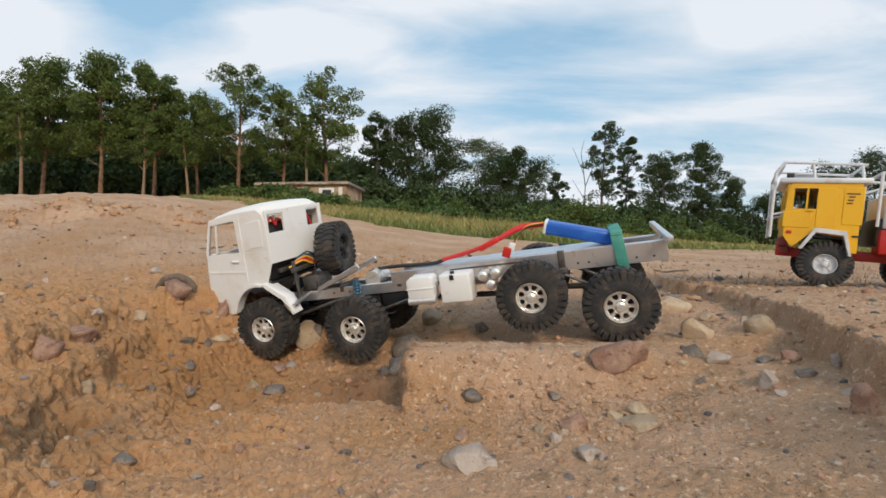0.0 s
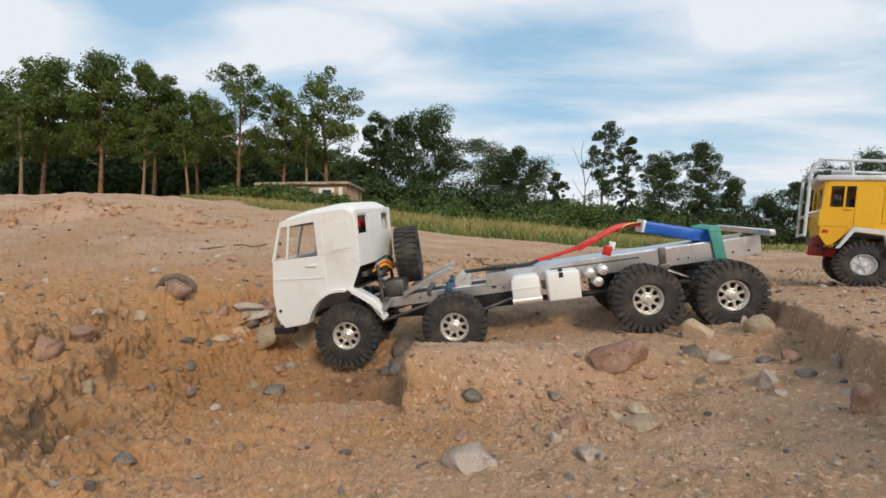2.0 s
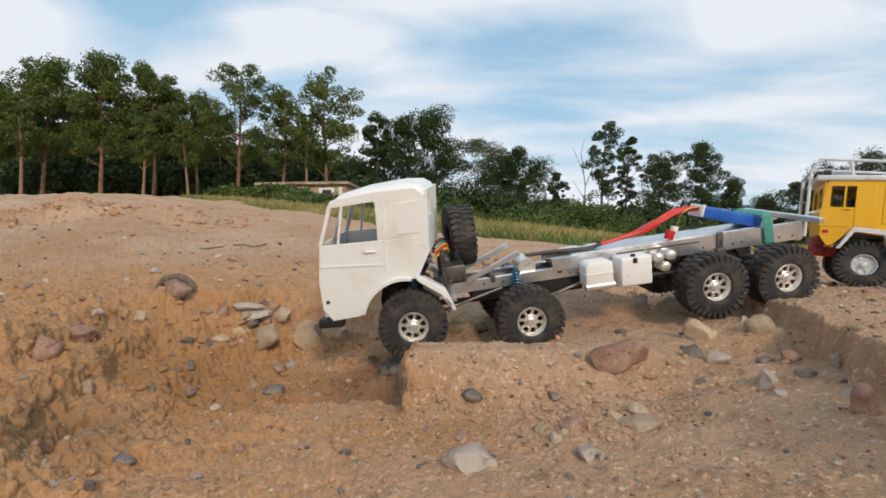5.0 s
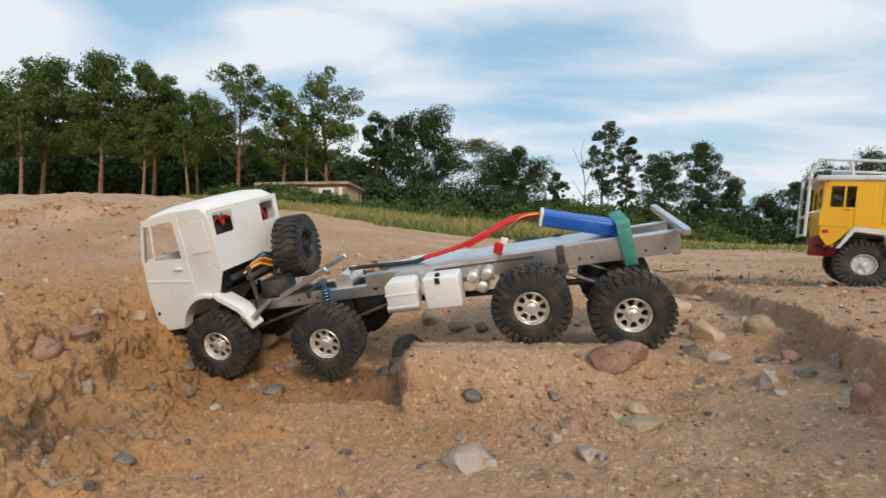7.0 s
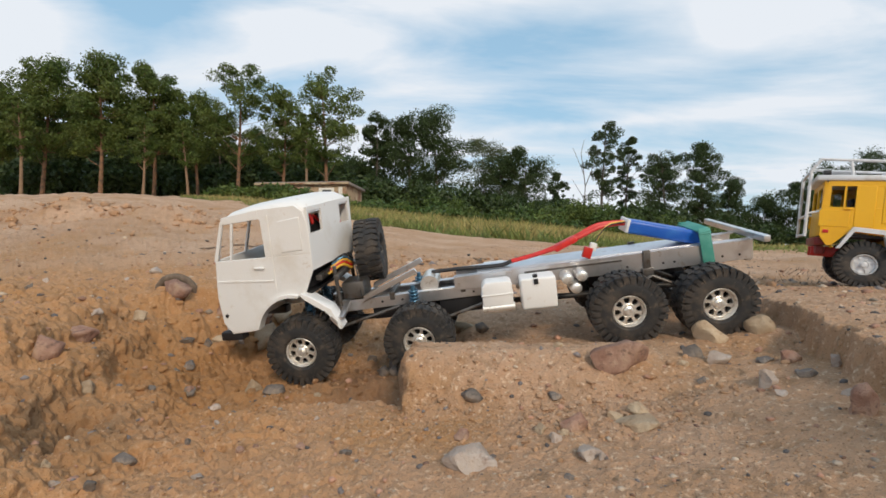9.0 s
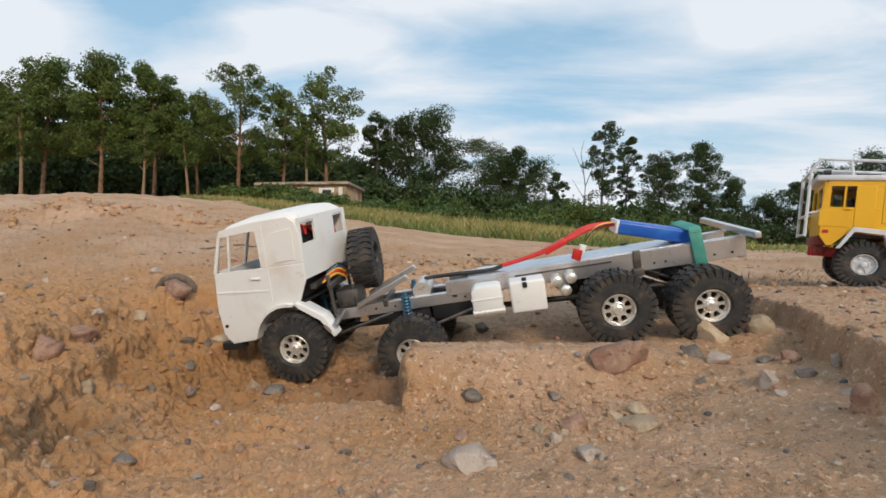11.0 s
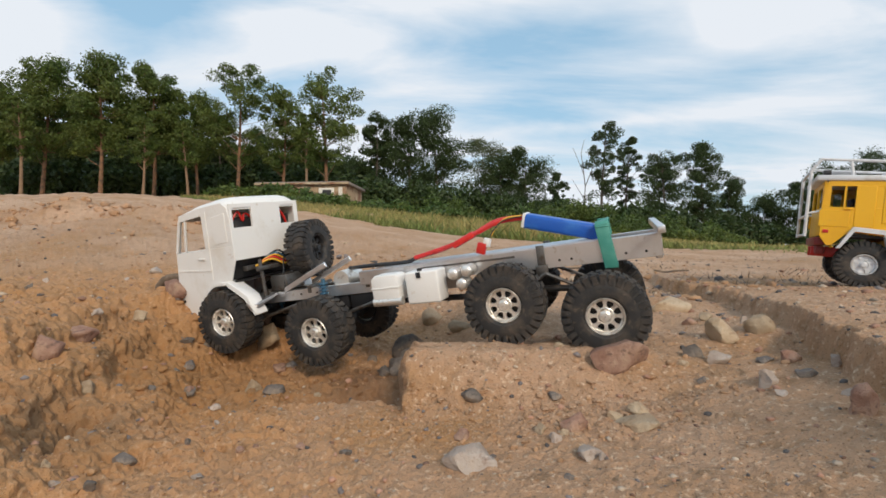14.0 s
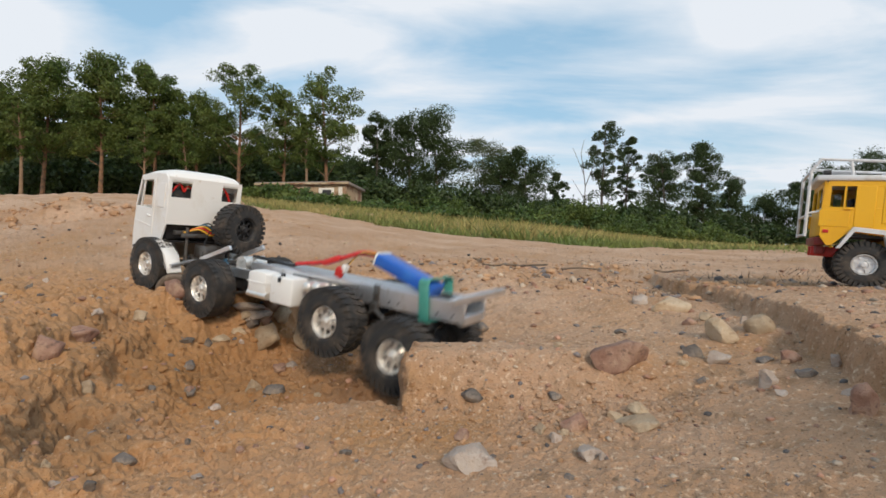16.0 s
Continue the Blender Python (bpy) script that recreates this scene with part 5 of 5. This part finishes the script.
def make_tree(x, y, high, wide, clear, density, leaf, bark, seed, label, lean=0.0, group="trees along the field"):
    """A tapered trunk with limbs, and a crown of leaf sprays round the limb ends. clear: the bare part of the trunk."""
    rng = np.random.RandomState(seed)
    ground = float(ground_height(x, y, False)) - 0.15
    tree = thing("tree", label, "tree", group, pose(x, y, ground))
    bm = bmesh.new()
    thick = 0.012 * high + 0.05
    spine = [Vector((lean * s * high + 0.02 * high * math.sin(3 * s + seed), 0.015 * high * math.cos(4 * s + seed), s * high)) for s in np.linspace(0, 0.93, 9)]

    def limb(pts, r0, r1):
        rings = []
        for i, p in enumerate(pts):
            r = r0 + (r1 - r0) * i / (len(pts) - 1)
            way = (pts[min(i + 1, len(pts) - 1)] - pts[max(i - 1, 0)]).normalized()
            side = way.cross(Vector((0.31, 0.95, 0.07))).normalized()
            up = side.cross(way)
            rings.append([bm.verts.new(p + r * (math.cos(k * math.pi / 3.5) * side + math.sin(k * math.pi / 3.5) * up)) for k in range(7)])
        for a, b in zip(rings, rings[1:]):
            for k in range(7):
                bm.faces.new((a[k], a[(k + 1) % 7], b[(k + 1) % 7], b[k]))

    limb(spine, thick, thick * 0.18)
    centres, radii, counts = [], [], []
    boughs = int(34 + 11 * density)
    for k in range(boughs):
        s = clear + (0.97 - clear) * (k + rng.rand()) / boughs
        start = spine[min(int(s / 0.93 * 8), 8)]
        spread = wide * (0.35 + 0.75 * math.sin(math.pi * min(1, 0.12 + 0.86 * (s - clear) / (1 - clear))) ** 0.8)
        a = rng.uniform(0, 2 * math.pi)
        reach = spread * rng.uniform(0.35, 1.0)
        end = Vector((start.x + reach * math.cos(a), start.y + reach * math.sin(a) * 0.8, s * high + rng.uniform(0.0, 0.06) * high))
        mid = (start + end) / 2 + Vector((0, 0, -0.01 * high))
        limb([start, mid, end], thick * 0.28 * (1.1 - s), thick * 0.05)
        r = wide * (rng.uniform(0.24, 0.46) if density > 1.4 else rng.uniform(0.18, 0.38))
        centres.append(end)
        radii.append((r, r, r * rng.uniform(0.6, 0.9)))
        counts.append(int((90 + density * 125) * rng.uniform(0.6, 1.3)))
        if rng.rand() < 0.6:
            centres.append((start + end) / 2 + Vector((0, 0, 0.02 * high)))
            radii.append((r * 0.7, r * 0.7, r * 0.5))
            counts.append(int(density * 90))
    part("trunk", bm, bark, tree)
    verts, faces = leaf_cards(centres, radii, counts, 0.128 * (0.6 + high / 40), rng)
    crown = quick_mesh("crown", verts, faces, leaf, False)
    crown.parent = tree
    return tree


# bearing (x over y), distance, height over the eye per distance, half width per distance
def row_of_trees(rows, clear, density, leaf, bark, seed, label, lean=0.0):
    for n, (u, y, top, wide) in enumerate(rows):
        top, wide = top * (0.97 if y < 50 else 1.04), wide * 1.15
        x = u * y
        ground = float(ground_height(x, y, False)) - 0.15
        make_tree(x, y, 0.10 + top * y - ground, wide * y, clear, density, leaf, bark, seed + n, label, lean * (1 if n % 2 else -1))


row_of_trees(((-0.975, 44, 0.370, 0.060), (-0.855, 45, 0.408, 0.060), (-0.735, 44, 0.415, 0.058), (-0.625, 46, 0.390, 0.050), (-0.53, 48, 0.335, 0.052)), 0.34, 2.2, LEAF_MID, TRUNK, 500,
             "tall deciduous tree with bare reddish trunk and full crown", 0.02)
row_of_trees(((-0.435, 46, 0.395, 0.062), (-0.345, 47, 0.345, 0.042), (-0.255, 43, 0.382, 0.066)), 0.32, 1.2, LEAF_MID, TRUNK, 520, "tall airy poplar with open crown and sky gaps", 0.015)
row_of_trees(((-0.145, 55, 0.270, 0.032), (-0.075, 55, 0.262, 0.050), (-0.015, 56, 0.282, 0.060), (0.18, 60, 0.198, 0.055), (0.125, 62, 0.185, 0.04)), 0.15, 2.0, LEAF_DARK, TRUNK_GREY, 540, "dark broad tree at the wood's edge")
row_of_trees(((0.085, 66, 0.225, 0.050),), 0.12, 1.5, LEAF_LIGHT, TRUNK_GREY, 560, "pale grey-green willow behind darker trees")
row_of_trees(((0.345, 58, 0.258, 0.034), (0.392, 60, 0.228, 0.024), (0.245, 62, 0.158, 0.018)), 0.30, 0.8, LEAF_DARK, TRUNK_GREY, 570, "slim airy tree with sky showing through")
row_of_trees(((0.475, 56, 0.192, 0.042), (0.560, 56, 0.216, 0.040), (0.615, 60, 0.142, 0.030), (0.69, 62, 0.105, 0.045), (0.765, 60, 0.135, 0.040), (0.835, 62, 0.17, 0.055), (0.925, 60, 0.195, 0.058), (1.02, 60, 0.18, 0.06)), 0.16, 1.7, LEAF_DARK, TRUNK_GREY, 580, "dark green tree beyond the grass")
row_of_trees(((-0.91, 58, 0.30, 0.055), (-0.79, 60, 0.31, 0.055), (-0.68, 58, 0.29, 0.05), (-0.58, 60, 0.27, 0.05), (-0.48, 60, 0.26, 0.05), (-0.39, 60, 0.24, 0.05), (-0.30, 60, 0.22, 0.05), (-0.21, 62, 0.18, 0.05)), 0.10, 1.9, LEAF_DARK, TRUNK_GREY, 600,
             "dark understorey tree in the wood")
TRUNK_PALE = material("pale_bark", (0.25, 0.165, 0.10), 0.9, spots=[((0.20, 0.13, 0.08), 2.0, 0.42, 0.6, 5)], bump=[(9, 0.04, 4)])
row_of_trees(((-0.905, 41, 0.34, 0.026), (-0.647, 41, 0.29, 0.024), (-0.55, 42, 0.285, 0.024), (-0.295, 42, 0.30, 0.024)), 0.42, 0.5, LEAF_MID, TRUNK_PALE, 640, "slim young tree with pale leaning trunk", 0.045)
# a bare thin tree
bm = bmesh.new()
for a, b, r in (((0, 0, 0), (0.3, 0, 5.5), 0.09), ((0.3, 0, 5.5), (-0.2, 0, 9.5), 0.06), ((0.3, 0, 5.5), (1.5, 0, 8.6), 0.05), ((0.1, 0, 7.0), (-1.2, 0, 10.2), 0.04), ((-0.2, 0, 9.5), (0.2, 0, 11.2), 0.03), ((0.15, 0, 4.0), (-1.3, 0, 6.4), 0.04)):
    tube(bm, a, b, r, 6, r * 0.5)
dead = thing("tree", "bare dead tree with thin branches", "tree", "trees along the field", pose(0.30 * 56, 56, float(ground_height(0.30 * 56, 56, False)) - 0.1))
part("trunk", bm, TRUNK_GREY, dead)


def undergrowth(name, mat, rows, seed, label, size):
    """Shrubs in a row: (bearing from, to, distance, count, height, half width)."""
    rng = np.random.RandomState(seed)
    centres, radii, counts = [], [], []
    for u0, u1, dist, count, high, wide in rows:
        for k in range(count):
            y = dist * rng.uniform(0.96, 1.06)
            x = y * rng.uniform(u0, u1)
            h = high * rng.uniform(0.55, 1.15)
            centres.append((x, y, float(ground_height(x, y, False)) + h * 0.42))
            radii.append((wide * rng.uniform(0.7, 1.2), wide * 0.8, h * 0.58))
            counts.append(int(130 * (h * wide) ** 0.55 * 2.2))
    verts, faces = leaf_cards(centres, radii, counts, size, rng, 0.5)
    return tagged(quick_mesh(name, verts, faces, mat, False), label, "undergrowth", kind="stuff")


undergrowth("undergrowth", LEAF_DARK, ((-1.15, -0.60, 62, 70, 11.5, 2.8), (-0.62, -0.12, 62, 60, 7.0, 2.6), (-1.1, -0.2, 54, 60, 4.2, 2.0), (-0.2, 1.1, 64, 60, 3.6, 3.0)), 31, "dark shrubs beneath the trees", 0.30)
undergrowth("bushes", LEAF_DARK, ((-0.22, 0.62, 46, 70, 3.4, 1.9), (0.5, 1.1, 52, 22, 2.4, 1.8)), 32, "dark green bushes along the wood", 0.22)
undergrowth("bushes", LEAF_BUSH, ((-0.52, -0.14, 33, 34, 0.75, 1.0), (-0.38, -0.28, 31, 8, 1.3, 0.9), (-0.36, 0.30, 25, 40, 0.5, 0.55), (-0.1, 0.25, 40, 14, 1.6, 1.3), (0.30, 0.48, 40, 12, 2.0, 1.3)), 33, "fresh green bushes before the wood", 0.15)

undergrowth("bushes", LEAF_MID, ((-0.10, 0.62, 43, 30, 2.2, 1.4), (-0.16, 0.66, 36, 40, 0.9, 0.8), (-0.46, -0.20, 30, 26, 0.9, 0.8), (0.28, 0.36, 41, 7, 3.0, 1.3)), 34, "sunlit light green bushes at the meadow's edge", 0.14)

# ---- the low house ----
RENDER = material("weathered_render", (0.36, 0.26, 0.16), 0.9, spots=[((0.24, 0.12, 0.07), 1.6, 0.48, 0.58, 5), ((0.48, 0.40, 0.28), 0.9, 0.52, 0.65, 4)], bump=[(6, 0.02, 4)])
ROOFING = material("roofing_felt", (0.20, 0.17, 0.15), 0.9, spots=[((0.30, 0.25, 0.20), 0.7, 0.45, 0.65, 4)])
PLASTER = material("white_plaster", (0.70, 0.68, 0.62), 0.8, spots=[((0.55, 0.5, 0.42), 2, 0.5, 0.7, 3)])
house = thing("house", "low weathered flat-roofed building behind bushes", "house", "", pose(-10.60, 38.0, 3.02, 0, 0, -5))
bm = bmesh.new()
box(bm, (0, 0, 0.9), (6.9, 4.5, 2.2), 0.02)
part("wall", bm, RENDER, house)
bm = bmesh.new()
box(bm, (0, 0, 2.10), (7.4, 5.0, 0.22), 0.03)
part("roof", bm, ROOFING, house, "flat felt roof with overhang")
bm = bmesh.new()
box(bm, (0, -2.52, 2.06), (7.42, 0.06, 0.14), 0.01)
part("eaves_board", bm, RENDER, house)
for x, w, h, mat in ((-2.8, 0.7, 0.9, BLACK), (-0.2, 1.1, 0.9, RED_STONE), (1.9, 1.2, 0.8, PLASTER), (1.95, 0.7, 0.5, BLACK), (3.0, 0.3, 0.9, PLASTER)):
    bm = bmesh.new()
    box(bm, (x, -2.27 - (0.03 if mat is BLACK else 0), 1.35), (w, 0.06, h), 0.01)
    part("window" if mat is BLACK else "wall_panel", bm, mat, house)


# ---- movement ----
# seconds, place, turn (as one rotation vector), lift of the four axles
TRUCK_ROWS = (
    (0, 0.3418, 0.9217, -0.075, 0.1619, -0.1366, -0.2936, -0.0022, -0.011, 0.0194, -0.0057),
    (0.5, 0.3659, 0.9299, -0.0721, 0.1806, -0.1587, -0.2761, 0.0058, -0.008, 0.0264, 0.0013),
    (1, 0.4394, 0.9457, -0.0706, 0.1087, -0.1616, -0.2208, 0.0048, -0.012, 0.0164, -0.0077),
    (1.5, 0.5101, 0.973, -0.0723, 0.0846, -0.1411, -0.1296, 0.0028, -0.01, -0.0006, -0.0027),
    (2, 0.5531, 0.9817, -0.0712, 0.0868, -0.1382, -0.1114, 0.0028, -0, 0.0024, -0.0037),
    (2.5, 0.5595, 0.9876, -0.0687, 0.1186, -0.1408, -0.0826, -0.0037, 0.0015, 0.0014, 0.0008),
    (3, 0.5849, 0.9874, -0.0657, 0.078, -0.1221, -0.0836, -0.0102, 0.003, 0.0004, 0.0053),
    (3.3, 0.6322, 1.011, -0.0311, 0.0091, -0.1385, -0.0201, -0.0202, -0.003, 0.0034, 0.0013),
    (3.5, 0.703, 1.05, 0.0009, 0.1074, -0.1762, 0.0704, -0.0212, -0.005, 0.0004, -0.0027),
    (4, 0.755, 1.064, -0.019, 0.19, -0.1051, 0.1081, -0.0012, -0.008, -0.0086, 0.0053),
    (4.2, 0.755, 1.064, -0.019, 0.19, -0.1051, 0.1081, -0.0012, -0.008, -0.0086, 0.0053),
    (6.3, 0.4264, 0.9059, -0.0686, 0.1734, -0.1564, -0.0966, 0.0172, -0.0182, 0.007, -0.0103),
    (6.5, 0.395, 0.8774, -0.0656, 0.2341, -0.1549, -0.1467, 0.0188, -0.019, 0.0084, -0.0117),
    (7, 0.314, 0.8287, -0.0584, 0.2472, -0.16, -0.2126, -0.0012, -0.011, 0.0094, -0.0147),
    (7.5, 0.3124, 0.8325, -0.0634, 0.2066, -0.1525, -0.2263, 0.0008, -0.0154, 0.0104, -0.0117),
    (8, 0.3233, 0.8417, -0.0709, 0.1358, -0.1475, -0.2095, 0.0028, -0.0197, 0.0114, -0.0087),
    (8.5, 0.4177, 0.8868, -0.0623, 0.3009, -0.1528, -0.1414, 0.0048, -0.024, 0.0124, -0.0057),
    (9, 0.4839, 0.9105, -0.0722, 0.194, -0.128, -0.0799, -0.0102, -0.008, 0.0014, 0.0013),
    (9.2, 0.4839, 0.9105, -0.0722, 0.194, -0.128, -0.0799, -0.0102, -0.008, 0.0014, 0.0013),
    (11.5, 0.4496, 0.8871, -0.0691, 0.144, -0.1661, -0.1638, 0.0188, -0.024, 0.0064, -0.0057),
    (12, 0.3093, 0.8163, -0.064, 0.1167, -0.15, -0.3246, 0.0168, -0.012, 0.0044, -0.0177),
    (12.5, 0.3224, 0.8249, -0.0714, 0.1383, -0.1504, -0.3106, 0.0068, -0.013, 0.0094, -0.0127),
    (13, 0.4192, 0.8581, -0.0624, 0.249, -0.1831, -0.2403, 0.0238, -0.024, 0.0094, -0.0087),
    (13.5, 0.4246, 0.8526, -0.0695, 0.1701, -0.1728, -0.2263, 0.0268, -0.022, 0.0054, -0.0107),
    (14, 0.2801, 0.8031, -0.0693, 0.0946, -0.1367, -0.3644, 0.0168, -0.012, 0.0064, -0.0177),
    (14.5, 0.3141, 0.8141, -0.0735, 0.0893, -0.135, -0.3406, 0.0168, -0.015, 0.0054, -0.0152),
    (15, 0.3965, 0.8359, -0.0719, 0.1361, -0.1678, -0.3034, 0.0168, -0.018, 0.0044, -0.0127),
    (15.5, 0.264, 0.7947, -0.0616, 0.1085, -0.1522, -0.3891, 0.0318, -0.009, 0.0074, -0.0187),
    (15.7, 0.1632, 0.7692, -0.0586, 0.136, -0.1165, -0.4736, 0.0468, 0.001, 0.0034, -0.0117),
    (15.9, 0.0413, 0.7986, -0.0927, 0.0404, -0.0059, -0.528, 0.0448, 0.011, 0.0144, 0.0103),
    (16, -0.0315, 0.8824, -0.1712, 0.0414, 0.1286, -0.5118, 0.0368, 0.018, 0.0144, -0.0087),
)


def truck_pose(row):
    turn = Vector(row[4:7])
    return Matrix.Translation((row[1], row[2], row[3] + 0.10)) @ Matrix.Rotation(turn.length, 4, turn) @ Matrix.Rotation(math.pi, 4, "Z")


def truck_motion():
    rows = [(row[0], truck_pose(row)) for row in TRUCK_ROWS]
    walk(truck, rows)
    times = [row[0] for row in TRUCK_ROWS]
    lifts = [[row[7 + k] for row in TRUCK_ROWS] for k in range(4)]
    # how far it has rolled: the way along its own heading
    rolled = [0.0]
    for (t0, a), (t1, b) in zip(rows, rows[1:]):
        ahead = (a.to_3x3() @ Vector((1, 0, 0)) + b.to_3x3() @ Vector((1, 0, 0))).normalized()
        rolled.append(rolled[-1] + (b.translation - a.translation).dot(ahead))
    steps = [k / 15 for k in range(241)]
    for k, axle in enumerate(axles):
        x, _, z = AXLES[k]
        walk(axle, [(t, pose(x, 0, z + float(np.interp(t, times, lifts[k])))) for t in times])
    for n, (wheel, x, y, z, sign) in enumerate(wheels):
        k = n // 2
        made = []
        for t in steps:
            turned = math.degrees(float(np.interp(t, times, rolled)) / TYRE_R)
            lift = float(np.interp(t, times, lifts[k]))
            m = pose(x, y, z + lift) @ pose(0, 0, 0, 0, sign * turned, 0 if sign > 0 else 180) if sign > 0 else pose(x, y, z + lift, 0, 0, 180) @ pose(0, 0, 0, 0, -turned, 0)
            made.append((t, m))
        walk(wheel, made)


def motions():
    truck_motion()
    # the yellow truck backs away a little, then stands
    way = ((0.0, 0.0), (0.5, 0.0), (0.75, 0.022), (1.0, 0.053), (1.25, 0.066), (1.5, 0.072), (2.5, 0.075), (16.0, 0.075))
    stand = pose(1.036, 1.283, 0.061) @ pose(0, 0, 0, 0, 0, 180 - 33) @ pose(0, 0, 0, 0, -5, 0)
    walk(yellow, [(t, Matrix.Translation((0.82 * s, -0.57 * s, 0)) @ stand) for t, s in way])
    for wheel, x, y, z, sign in yellow_wheels:
        made = []
        for t, s in way:
            turned = -math.degrees(s / TYRE_R)
            made.append((t, pose(x, y, z, 0, turned, 0) if sign > 0 else pose(x, y, z, 0, 0, 180) @ pose(0, 0, 0, 0, -turned, 0)))
        walk(wheel, made)
    # the stone that the rear wheels push aside
    lie = 0.006
    spots = ((0.0, 0.445, 0.813, 0), (4.3, 0.445, 0.813, 0), (6.2, 0.450, 0.793, 12), (8.7, 0.450, 0.793, 12), (9.1, 0.453, 0.789, 20), (12.4, 0.454, 0.789, 22), (13.0, 0.470, 0.787, 40), (16.0, 0.470, 0.787, 40))
    walk(rolling_stone, [(t, pose(x, y, float(ground_height(x, y)) + lie + 0.008, 0, a * 0.4, -a)) for t, x, y, a in spots])


motions()
